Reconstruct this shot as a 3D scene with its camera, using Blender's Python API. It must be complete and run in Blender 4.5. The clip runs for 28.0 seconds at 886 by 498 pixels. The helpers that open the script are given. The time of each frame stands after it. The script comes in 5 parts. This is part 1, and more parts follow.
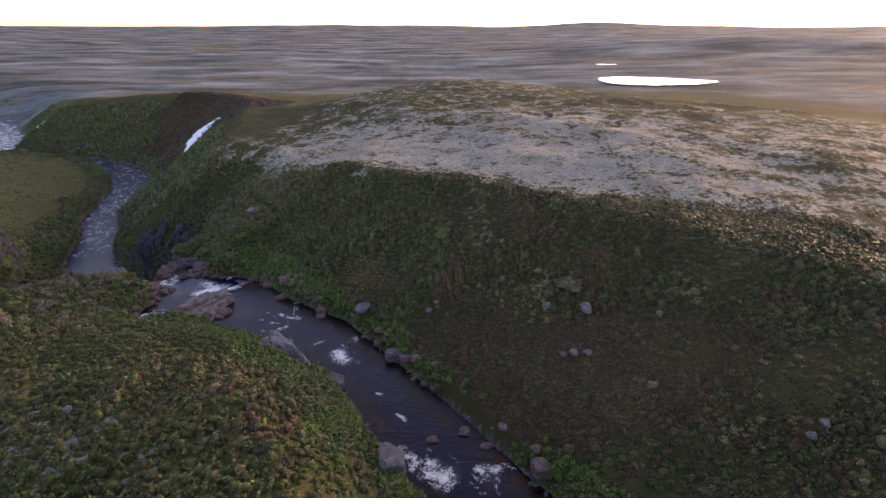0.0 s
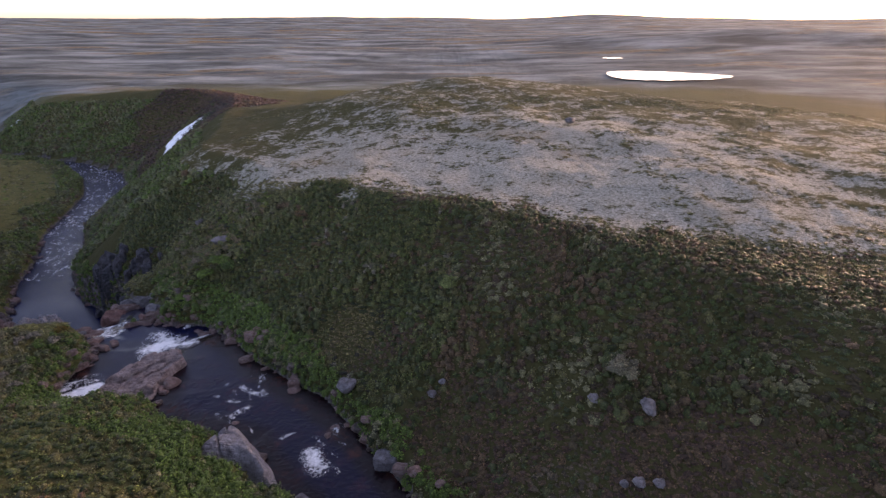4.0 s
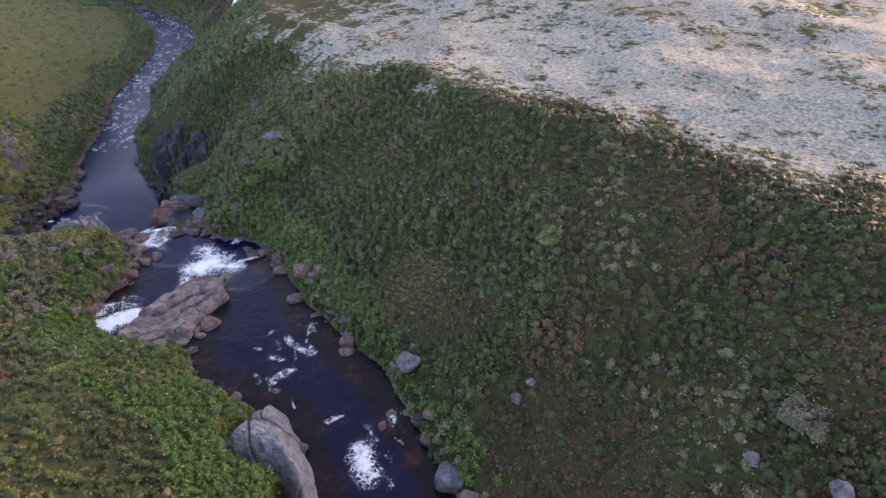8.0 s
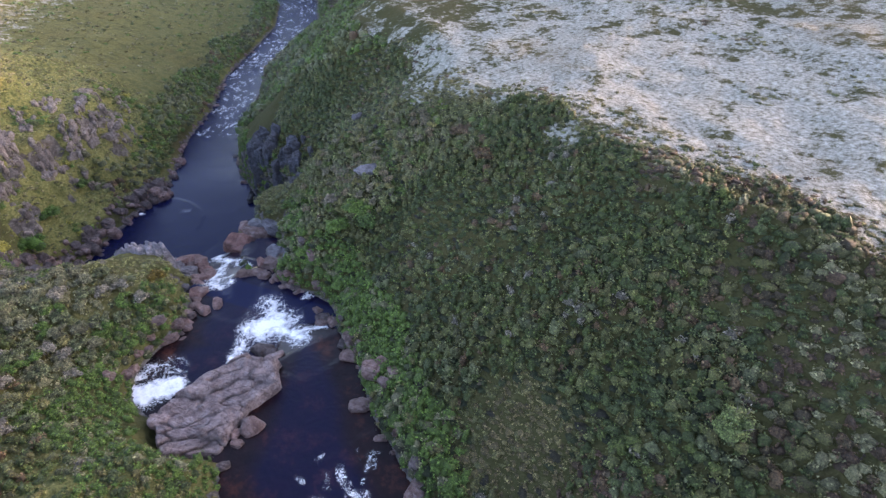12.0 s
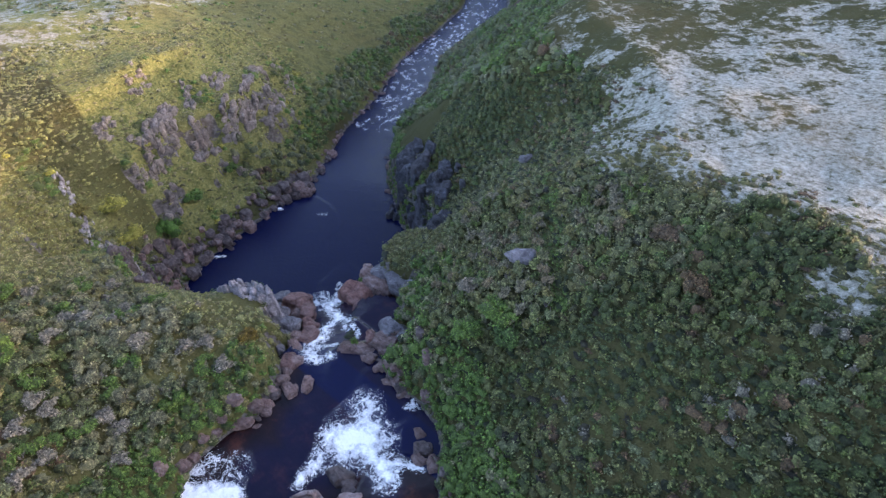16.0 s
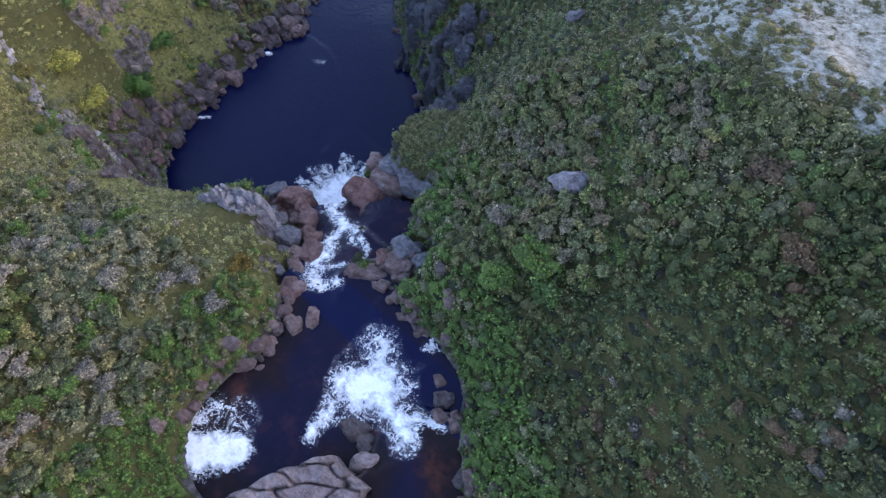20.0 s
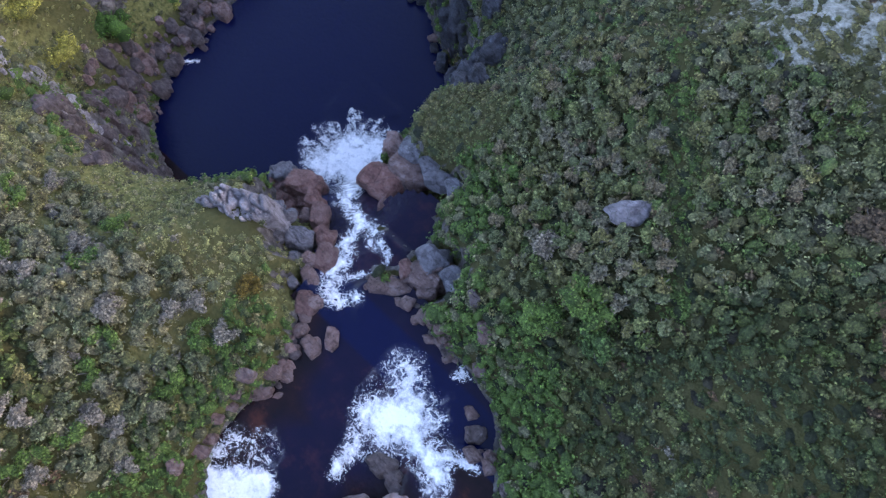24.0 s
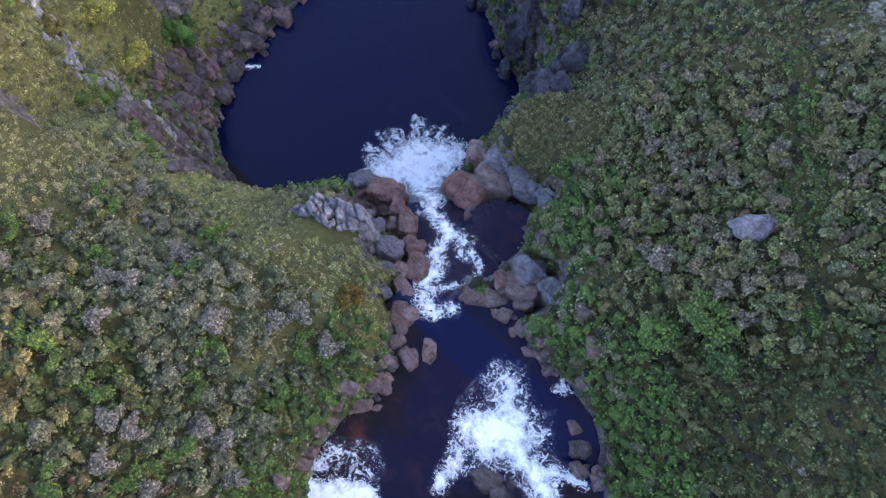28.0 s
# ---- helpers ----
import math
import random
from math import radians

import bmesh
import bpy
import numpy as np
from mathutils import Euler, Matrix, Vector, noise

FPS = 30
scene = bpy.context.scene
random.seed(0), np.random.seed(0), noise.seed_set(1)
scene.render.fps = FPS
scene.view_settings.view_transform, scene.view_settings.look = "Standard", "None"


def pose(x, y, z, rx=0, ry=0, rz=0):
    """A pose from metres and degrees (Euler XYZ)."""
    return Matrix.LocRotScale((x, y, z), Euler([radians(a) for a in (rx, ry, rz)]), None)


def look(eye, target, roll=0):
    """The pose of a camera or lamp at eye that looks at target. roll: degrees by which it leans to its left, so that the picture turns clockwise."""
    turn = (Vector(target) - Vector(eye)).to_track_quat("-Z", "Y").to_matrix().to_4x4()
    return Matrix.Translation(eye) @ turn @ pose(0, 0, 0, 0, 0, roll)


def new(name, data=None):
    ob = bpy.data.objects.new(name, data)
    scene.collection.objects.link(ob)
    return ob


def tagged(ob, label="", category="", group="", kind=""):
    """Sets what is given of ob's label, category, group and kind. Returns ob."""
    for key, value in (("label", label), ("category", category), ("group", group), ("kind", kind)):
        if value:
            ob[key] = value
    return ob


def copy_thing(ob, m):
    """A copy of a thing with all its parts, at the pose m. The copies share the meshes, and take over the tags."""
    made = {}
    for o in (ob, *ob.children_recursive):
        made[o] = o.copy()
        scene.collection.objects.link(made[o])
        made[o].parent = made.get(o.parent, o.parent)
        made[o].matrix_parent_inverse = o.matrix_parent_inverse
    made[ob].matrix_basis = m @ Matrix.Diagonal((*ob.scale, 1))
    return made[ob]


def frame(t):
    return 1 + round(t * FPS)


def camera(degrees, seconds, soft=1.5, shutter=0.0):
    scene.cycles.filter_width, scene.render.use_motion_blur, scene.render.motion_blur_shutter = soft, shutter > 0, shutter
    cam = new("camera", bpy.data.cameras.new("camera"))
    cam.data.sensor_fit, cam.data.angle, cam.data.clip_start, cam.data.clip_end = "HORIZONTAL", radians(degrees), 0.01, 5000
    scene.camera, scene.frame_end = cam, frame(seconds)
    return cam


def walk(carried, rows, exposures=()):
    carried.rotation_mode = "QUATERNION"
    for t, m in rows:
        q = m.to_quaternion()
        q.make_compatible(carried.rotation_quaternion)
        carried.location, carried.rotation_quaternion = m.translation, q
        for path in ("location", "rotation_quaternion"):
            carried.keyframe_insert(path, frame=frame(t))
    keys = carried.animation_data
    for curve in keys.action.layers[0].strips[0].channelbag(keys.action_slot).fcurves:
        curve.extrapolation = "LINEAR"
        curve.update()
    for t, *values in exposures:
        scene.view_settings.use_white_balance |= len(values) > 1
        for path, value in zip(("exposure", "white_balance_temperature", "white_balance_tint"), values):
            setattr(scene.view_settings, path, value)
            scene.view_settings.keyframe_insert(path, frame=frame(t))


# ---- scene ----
cam = camera(78.8, 28.0, soft=1.4)
METRES, EYE, TILT, LEAN, TURN = 100.0, 42.0, -22.4, 0.0, 0.0
ROWS = [
    (0.0, 0.0, 0.0, 0.0, 0.0, -0.0, 0.0),
    (0.5, -0.0003, 0.0244, 0.0097, -0.15, -0.01, 0.04),
    (1.0, -0.0008, 0.0475, 0.0195, -0.26, -0.04, 0.11),
    (1.5, -0.0014, 0.0691, 0.0289, -0.29, -0.06, 0.13),
    (2.0, -0.0029, 0.0905, 0.037, 0.06, -0.06, -0.05),
    (2.5, -0.004, 0.1101, 0.0449, 0.04, -0.06, -0.03),
    (4.5, -0.0093, 0.1862, 0.0754, 0.03, -1.62, -0.04),
    (5.0, -0.0114, 0.2051, 0.0828, 0.98, -3.73, -0.42),
    (5.5, -0.0124, 0.225, 0.0909, 2.1, -5.72, -0.83),
    (6.0, -0.0148, 0.2443, 0.0984, 3.1, -7.17, -1.22),
    (6.5, -0.0174, 0.2643, 0.1064, 4.37, -8.58, -1.65),
    (7.0, -0.0213, 0.2848, 0.114, 5.65, -10.72, -2.18),
    (7.5, -0.0261, 0.305, 0.1218, 6.82, -12.69, -2.67),
    (8.0, -0.031, 0.3257, 0.1296, 8.55, -15.47, -3.32),
    (8.5, -0.0361, 0.3455, 0.1377, 9.41, -17.09, -3.6),
    (9.0, -0.0415, 0.3657, 0.1455, 10.13, -18.06, -3.82),
    (9.5, -0.0481, 0.3855, 0.153, 11.45, -18.15, -4.33),
    (10.0, -0.0547, 0.405, 0.1602, 13.5, -18.29, -5.06),
    (10.5, -0.0616, 0.4245, 0.1676, 15.77, -18.5, -5.91),
    (11.0, -0.0691, 0.4444, 0.175, 17.62, -18.71, -6.55),
    (11.5, -0.0773, 0.4641, 0.1823, 19.29, -18.91, -7.11),
    (12.0, -0.0861, 0.4839, 0.19, 20.64, -19.1, -7.57),
    (12.5, -0.0968, 0.5029, 0.1968, 22.64, -19.32, -8.31),
    (13.0, -0.108, 0.5231, 0.2042, 26.82, -19.98, -9.69),
    (13.5, -0.1199, 0.5426, 0.2107, 31.95, -20.85, -11.35),
    (15.5, -0.1726, 0.6147, 0.2351, 39.0, -23.06, -13.37),
    (16.0, -0.185, 0.6278, 0.2386, 39.22, -24.87, -13.47),
    (16.5, -0.1965, 0.639, 0.2421, 39.4, -27.19, -13.5),
    (17.0, -0.2071, 0.649, 0.2451, 39.63, -30.32, -13.55),
    (17.5, -0.2179, 0.6585, 0.2482, 39.83, -33.36, -13.56),
    (18.0, -0.2286, 0.6678, 0.2508, 39.99, -36.0, -13.61),
    (18.5, -0.2397, 0.6774, 0.2536, 40.12, -38.4, -13.61),
    (19.0, -0.2502, 0.6864, 0.2561, 40.21, -40.68, -13.61),
    (19.5, -0.2616, 0.6963, 0.259, 40.31, -43.16, -13.61),
    (20.0, -0.2728, 0.7064, 0.2616, 40.4, -45.62, -13.6),
    (20.5, -0.2844, 0.7169, 0.2646, 40.5, -48.16, -13.58),
    (21.0, -0.296, 0.7273, 0.2678, 40.58, -48.34, -13.56),
    (21.5, -0.308, 0.7371, 0.2711, 40.63, -48.37, -13.62),
    (23.5, -0.3465, 0.7576, 0.276, 40.66, -57.05, -13.98),
    (24.0, -0.3528, 0.7598, 0.2765, 40.68, -57.05, -14.01),
    (24.5, -0.3584, 0.7616, 0.277, 40.72, -57.06, -14.03),
    (25.0, -0.3612, 0.762, 0.2769, 40.76, -57.01, -14.08),
    (25.5, -0.3643, 0.7608, 0.2761, 40.76, -56.97, -14.09),
    (26.0, -0.3702, 0.7568, 0.2741, 40.66, -56.95, -14.0),
    (26.5, -0.3795, 0.7489, 0.2709, 40.7, -56.91, -14.02),
    (27.0, -0.3904, 0.7394, 0.2668, 40.66, -56.89, -13.95),
    (27.5, -0.4007, 0.7293, 0.2628, 40.78, -56.89, -13.97),
    (28.0, -0.4048, 0.7245, 0.2609, 41.09, -56.96, -14.08),
]
EXPOSURES = [(0.0, 2.58, 8600, 36), (4.5, 2.65, 8600, 36), (6.0, 3.12, 8700, 34), (7.0, 3.3, 8700, 32), (9.0, 3.65, 7950, 26), (9.5, 3.65, 7850, 25), (10.0, 3.63, 7350, 17), (10.5, 3.7, 7750, 25), (13.0, 3.78, 7600, 24), (17.0, 3.71, 7100, 20), (21.0, 3.79, 7000, 22), (24.0, 3.85, 6950, 23), (28.0, 3.87, 6950, 24)]
walk(cam, [(t, pose(0, 0, EYE, TILT, LEAN, TURN) @ pose(METRES * x, METRES * y, METRES * z, 90 + pitch, roll, yaw)) for t, x, y, z, yaw, pitch, roll in ROWS], EXPOSURES)

# ---- sky and sun ----
SUN_AZIMUTH, SUN_HEIGHT = 52.0, 8.0
world = bpy.data.worlds.new("sky")
scene.world = world
world.use_nodes = True
wn = world.node_tree.nodes
sky = wn.new("ShaderNodeTexSky")
sky.sky_type = "NISHITA"
sky.sun_disc = False
sky.sun_elevation = radians(SUN_HEIGHT)
sky.sun_rotation = radians(SUN_AZIMUTH)
sky.air_density = 0.5
sky.dust_density = 1.0
sky.ozone_density = 1.0
wn["Background"].inputs["Strength"].default_value = 0.12
world.node_tree.links.new(sky.outputs[0], wn["Background"].inputs["Color"])
sun = new("sun", bpy.data.lights.new("sun", "SUN"))
sun.data.energy, sun.data.angle, sun.data.color = 0.42, radians(0.6), (1.0, 0.74, 0.5)
away = Vector((math.sin(radians(SUN_AZIMUTH)), math.cos(radians(SUN_AZIMUTH)), math.tan(radians(SUN_HEIGHT))))
sun.matrix_world = look(away * 300 + Vector((0, 0, 20)), (0, 0, 20))


# ---- materials ----
class Nodes:
    """A small builder of node materials."""

    def __init__(self, name, roughness=0.8):
        self.m = bpy.data.materials.new(name)
        self.m.use_nodes = True
        self.t = self.m.node_tree
        self.p = self.t.nodes["Principled BSDF"]
        self.p.inputs["Roughness"].default_value = roughness
        self.p.inputs["Specular IOR Level"].default_value = 0.3

    def add(self, kind, **given):
        n = self.t.nodes.new("ShaderNode" + kind)
        for k, v in given.items():
            n.inputs[k.replace("_", " ")].default_value = v
        return n

    def link(self, a, b):
        self.t.links.new(a, b)

    def place(self):
        return self.add("NewGeometry").outputs["Position"]

    def noise(self, scale, detail=5.0, rough=0.6, at=None):
        n = self.add("TexNoise", Scale=scale, Detail=detail, Roughness=rough)
        self.link(at or self.place(), n.inputs["Vector"])
        return n.outputs["Fac"]

    def ramp(self, fac, *stops):
        n = self.add("ValToRGB")
        e = n.color_ramp.elements
        while len(e) < len(stops):
            e.new(0.5)
        for el, (at, c) in zip(e, stops):
            el.position = at
            el.color = (*c, 1) if len(c) == 3 else c
        self.link(fac, n.inputs["Fac"])
        return n.outputs["Color"]

    def step(self, fac, low, high):
        n = self.add("MapRange")
        n.interpolation_type = "SMOOTHSTEP"
        n.inputs["From Min"].default_value, n.inputs["From Max"].default_value = low, high
        self.link(fac, n.inputs["Value"])
        return n.outputs["Result"]

    def mix(self, fac, a, b, blend="MIX"):
        n = self.t.nodes.new("ShaderNodeMix")
        n.data_type, n.blend_type = "RGBA", blend
        for v, s in ((fac, n.inputs[0]), (a, n.inputs[6]), (b, n.inputs[7])):
            if isinstance(v, (int, float)):
                s.default_value = v
            elif isinstance(v, tuple):
                s.default_value = (*v, 1)
            else:
                self.link(v, s)
        return n.outputs[2]

    def math(self, op, a, b):
        n = self.t.nodes.new("ShaderNodeMath")
        n.operation = op
        for v, s in ((a, n.inputs[0]), (b, n.inputs[1])):
            if isinstance(v, (int, float)):
                s.default_value = v
            else:
                self.link(v, s)
        return n.outputs[0]

    def attr(self, name):
        n = self.t.nodes.new("ShaderNodeAttribute")
        n.attribute_name = name
        return n

    def split(self, colour):
        n = self.t.nodes.new("ShaderNodeSeparateColor")
        self.link(colour, n.inputs[0])
        return n.outputs

    def bump(self, fac, strength, distance):
        n = self.add("Bump", Strength=strength, Distance=distance)
        self.link(fac, n.inputs["Height"])
        self.link(n.outputs[0], self.p.inputs["Normal"])

    def done(self, colour):
        if isinstance(colour, tuple):
            self.p.inputs["Base Color"].default_value = (*colour, 1)
        else:
            self.link(colour, self.p.inputs["Base Color"])
        return self.m


def ground_material():
    n = Nodes("tundra_ground", 0.95)
    n.p.inputs["Specular IOR Level"].default_value = 0.1
    cover = n.split(n.attr("cover").outputs["Color"])
    fine, mid, wide = n.noise(3.2, 8, 0.7), n.noise(0.55, 6, 0.65), n.noise(0.07, 5, 0.6)
    heath = n.ramp(mid, (0.25, (0.045, 0.036, 0.02)), (0.45, (0.065, 0.062, 0.026)), (0.6, (0.09, 0.08, 0.036)), (0.8, (0.12, 0.085, 0.05)))
    heath = n.mix(n.step(fine, 0.4, 0.7), heath, (0.03, 0.035, 0.015))
    grass = n.ramp(fine, (0.3, (0.08, 0.09, 0.03)), (0.5, (0.24, 0.23, 0.08)), (0.7, (0.4, 0.37, 0.15)))
    grass = n.mix(n.step(mid, 0.45, 0.65), grass, n.mix(n.step(fine, 0.4, 0.6), (0.065, 0.09, 0.028), (0.17, 0.18, 0.065)))
    crust = n.add("Mapping")
    crust.inputs["Scale"].default_value = (0.9, 1.15, 1.0)
    crust.inputs["Rotation"].default_value = (0.0, 0.0, 0.5)
    n.link(n.place(), crust.inputs["Vector"])
    lichen = n.ramp(n.noise(2.6, 10, 0.78, crust.outputs[0]), (0.35, (0.1, 0.092, 0.06)), (0.44, (0.27, 0.26, 0.21)), (0.53, (0.46, 0.44, 0.385)), (0.66, (0.68, 0.66, 0.6)))
    c = n.mix(cover[1], heath, grass)
    spots = n.math("ADD", n.math("MULTIPLY", n.math("SUBTRACT", n.noise(0.22, 7, 0.66), 0.5), 2.2), n.math("MULTIPLY", n.math("SUBTRACT", n.noise(0.9, 8, 0.74, crust.outputs[0]), 0.5), 2.2))
    c = n.mix(n.step(n.math("ADD", n.math("MULTIPLY", cover[0], 0.68), n.math("MULTIPLY", spots, n.step(cover[0], 0.0, 0.3))), 0.26, 0.56), c, lichen)
    rock = n.ramp(n.noise(1.4, 8, 0.7), (0.32, (0.045, 0.04, 0.038)), (0.5, (0.14, 0.125, 0.122)), (0.68, (0.3, 0.275, 0.27)))
    c = n.mix(n.step(n.math("ADD", cover[2], n.math("MULTIPLY", n.math("SUBTRACT", mid, 0.5), 0.8)), 0.42, 0.6), c, rock)
    c = n.mix(n.step(wide, 0.5, 0.72), c, n.mix(0.3, c, (0.16, 0.11, 0.05)))
    # the wide tundra: heath, bog, lichen ridges and russet dwarf birch in patches of every size, with blue-grey haze
    # painted in
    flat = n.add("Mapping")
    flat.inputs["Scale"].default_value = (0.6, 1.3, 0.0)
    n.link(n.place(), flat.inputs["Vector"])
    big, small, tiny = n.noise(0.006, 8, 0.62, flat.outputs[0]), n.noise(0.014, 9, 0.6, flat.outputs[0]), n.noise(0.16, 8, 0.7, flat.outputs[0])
    hazy_land = n.ramp(small, (0.38, (0.06, 0.066, 0.064)), (0.47, (0.13, 0.14, 0.138)), (0.54, (0.2, 0.212, 0.212)), (0.64, (0.33, 0.335, 0.33)))
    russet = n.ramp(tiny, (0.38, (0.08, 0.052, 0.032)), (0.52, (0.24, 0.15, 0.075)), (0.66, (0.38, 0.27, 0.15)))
    hazy_land = n.mix(n.step(big, 0.5, 0.6), hazy_land, n.mix(n.step(small, 0.42, 0.56), hazy_land, russet))
    hazy_land = n.mix(n.step(tiny, 0.5, 0.36), hazy_land, n.mix(0.4, hazy_land, (0.03, 0.034, 0.03)))
    # cool multiplier: more of the distance haze put into the ground colour
    hazy_land = n.mix(1.0, hazy_land, (0.9, 1.0, 1.04), "MULTIPLY")
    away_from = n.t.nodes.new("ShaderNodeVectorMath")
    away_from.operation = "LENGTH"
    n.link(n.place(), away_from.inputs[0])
    c = n.mix(n.step(n.math("ADD", away_from.outputs["Value"], n.math("MULTIPLY", small, 120.0)), 420.0, 500.0), c, hazy_land)
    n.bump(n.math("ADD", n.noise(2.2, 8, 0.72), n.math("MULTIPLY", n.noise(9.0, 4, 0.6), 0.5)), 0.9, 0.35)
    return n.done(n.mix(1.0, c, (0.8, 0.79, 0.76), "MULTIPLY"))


def leaf_material(name, gloss=0.65):
    n = Nodes(name, gloss)
    n.p.inputs["Specular IOR Level"].default_value = 0.25
    own = n.add("NewGeometry").outputs["Random Per Island"]
    shade = n.ramp(own, (0.0, (0.5, 0.5, 0.48)), (0.5, (0.77, 0.76, 0.76)), (1.0, (1.08, 1.05, 1.0)))
    c = n.mix(1.0, n.attr("tint").outputs["Color"], shade, "MULTIPLY")
    leaves = n.noise(9.0, 6, 0.8)
    c = n.mix(1.0, c, n.ramp(leaves, (0.36, (0.3, 0.32, 0.3)), (0.5, (0.95, 0.95, 0.95)), (0.63, (1.9, 1.85, 1.65))), "MULTIPLY")
    n.bump(leaves, 1.0, 0.12)
    return n.done(c)


def rock_material(name, pale, dark, pink):
    n = Nodes(name, 0.75)
    obj = n.t.nodes.new("ShaderNodeObjectInfo").outputs["Random"]
    c = n.ramp(n.noise(1.5, 10, 0.72), (0.32, dark), (0.5, pink), (0.7, pale))
    c = n.mix(n.step(n.noise(7.0, 6, 0.7), 0.58, 0.7), c, (0.07, 0.065, 0.06))
    c = n.mix(n.step(n.noise(0.9, 6, 0.7), 0.56, 0.68), c, pale)
    c = n.mix(n.math("MULTIPLY", obj, 0.42), c, (0.12, 0.1, 0.095))
    bands = n.add("Mapping")
    bands.inputs["Scale"].default_value = (0.7, 3.6, 3.0)
    bands.inputs["Rotation"].default_value = (0.5, 0.15, 0.7)
    n.link(n.place(), bands.inputs["Vector"])
    vein = n.noise(1.6, 6, 0.65, bands.outputs[0])
    c = n.mix(n.step(vein, 0.55, 0.66), c, n.mix(0.6, c, dark))
    c = n.mix(n.step(vein, 0.42, 0.34), c, n.mix(0.45, c, pale))
    bent = n.add("Mapping")
    bent.inputs["Scale"].default_value = (1.0, 0.55, 0.8)
    bent.inputs["Rotation"].default_value = (0.3, 0.2, 0.8)
    n.link(n.place(), bent.inputs["Vector"])
    wobble = n.t.nodes.new("ShaderNodeVectorMath")
    wobble.operation = "MULTIPLY_ADD"
    n.link(n.noise(1.1, 4, 0.6), wobble.inputs[0])
    wobble.inputs[1].default_value = (0.25, 0.25, 0.25)
    n.link(bent.outputs[0], wobble.inputs[2])
    cells = n.add("TexVoronoi", Scale=0.75)
    cells.feature = "DISTANCE_TO_EDGE"
    n.link(wobble.outputs[0], cells.inputs["Vector"])
    crack = n.math("MAXIMUM", n.step(cells.outputs["Distance"], 0.0, 0.02), n.step(n.noise(1.7, 4, 0.6), 0.47, 0.53))
    c = n.mix(crack, n.mix(0.55, c, (0.035, 0.03, 0.026)), c)
    n.bump(n.math("ADD", n.math("ADD", n.noise(2.2, 10, 0.68), n.math("MULTIPLY", vein, 1.2)), n.math("MULTIPLY", crack, 0.3)), 1.0, 0.35)
    return n.done(n.mix(1.0, c, (0.72, 0.71, 0.72), "MULTIPLY"))


def water_material():
    n = Nodes("river_water", 0.06)
    n.p.inputs["IOR"].default_value = 1.33
    n.p.inputs["Specular IOR Level"].default_value = 0.32
    deep = n.split(n.attr("depth").outputs["Color"])
    bed = n.ramp(n.noise(0.45, 9, 0.66), (0.35, (0.007, 0.004, 0.005)), (0.54, (0.014, 0.006, 0.007)), (0.68, (0.06, 0.019, 0.012)))
    # deep water takes a navy base: the reflected sky painted in
    c = n.mix(n.step(deep[0], 0.25, 0.95), bed, (0.0026, 0.005, 0.03))
    flow = n.add("Mapping")
    flow.inputs["Scale"].default_value = (1.0, 1.0, 0.4)
    n.link(n.place(), flow.inputs["Vector"])
    ripple = n.noise(2.4, 5, 0.6, flow.outputs[0])
    n.bump(n.math("MULTIPLY", ripple, n.math("ADD", n.math("MULTIPLY", deep[1], 1.5), 0.03)), 0.7, 0.3)
    return n.done(c)


def foam_material():
    n = Nodes("white_water", 0.7)
    dens = n.split(n.attr("depth").outputs["Color"])[0]
    strands, fine = n.noise(1.3, 9, 0.66), n.noise(6.0, 7, 0.7)
    threads = n.noise(1.5, 5, 0.62)
    threads.node.inputs["Distortion"].default_value = 0.9
    threads = n.math("ABSOLUTE", n.math("SUBTRACT", threads, 0.5), 0.0)
    wave = n.math("ADD", n.math("MULTIPLY", n.math("SUBTRACT", strands, 0.5), 2.1), n.math("MULTIPLY", n.math("SUBTRACT", fine, 0.5), 0.45))
    body = n.math("MULTIPLY", n.step(n.math("ADD", dens, n.math("MULTIPLY", wave, 0.85)), 0.5, 1.35), n.math("ADD", 0.6, n.math("MULTIPLY", fine, 0.8)))
    fringe = n.step(n.math("ADD", dens, n.math("MULTIPLY", wave, 0.8)), 0.2, 0.75)
    lines = n.math("SUBTRACT", 1.0, n.step(threads, 0.004, 0.045))
    droplets = n.math("MULTIPLY", n.step(n.noise(11.0, 3, 0.5), 0.6, 0.68), n.step(dens, 0.1, 0.45))
    n.link(n.math("MINIMUM", n.math("MAXIMUM", n.math("MAXIMUM", body, n.math("MULTIPLY", lines, n.math("MULTIPLY", fringe, 0.8))), n.math("MULTIPLY", droplets, 0.6)), 1.0), n.p.inputs["Alpha"])
    n.bump(n.noise(5.0, 8, 0.7), 0.8, 0.12)
    return n.done(n.ramp(strands, (0.25, (0.8, 0.82, 0.85)), (0.5, (0.95, 0.94, 0.93))))


GROUND, LEAF, WATER, FOAM = ground_material(), leaf_material("shrub_leaves"), water_material(), foam_material()
ROCK_PINK = rock_material("pink_granite", (0.5, 0.38, 0.35), (0.1, 0.055, 0.046), (0.36, 0.22, 0.185))
ROCK_GREY = rock_material("grey_granite", (0.46, 0.45, 0.48), (0.1, 0.095, 0.105), (0.28, 0.265, 0.28))
ROCK_RED = rock_material("red_granite", (0.5, 0.31, 0.265), (0.11, 0.05, 0.042), (0.36, 0.175, 0.14))
ROCK_PALE = rock_material("pale_gneiss", (0.78, 0.73, 0.74), (0.18, 0.155, 0.155), (0.54, 0.495, 0.505))
ROCK_SLAB = rock_material("striated_granite", (0.78, 0.64, 0.6), (0.17, 0.11, 0.1), (0.56, 0.41, 0.375))
ROCK_BROWN = rock_material("weathered_cliff", (0.54, 0.465, 0.4), (0.09, 0.07, 0.054), (0.33, 0.265, 0.22))
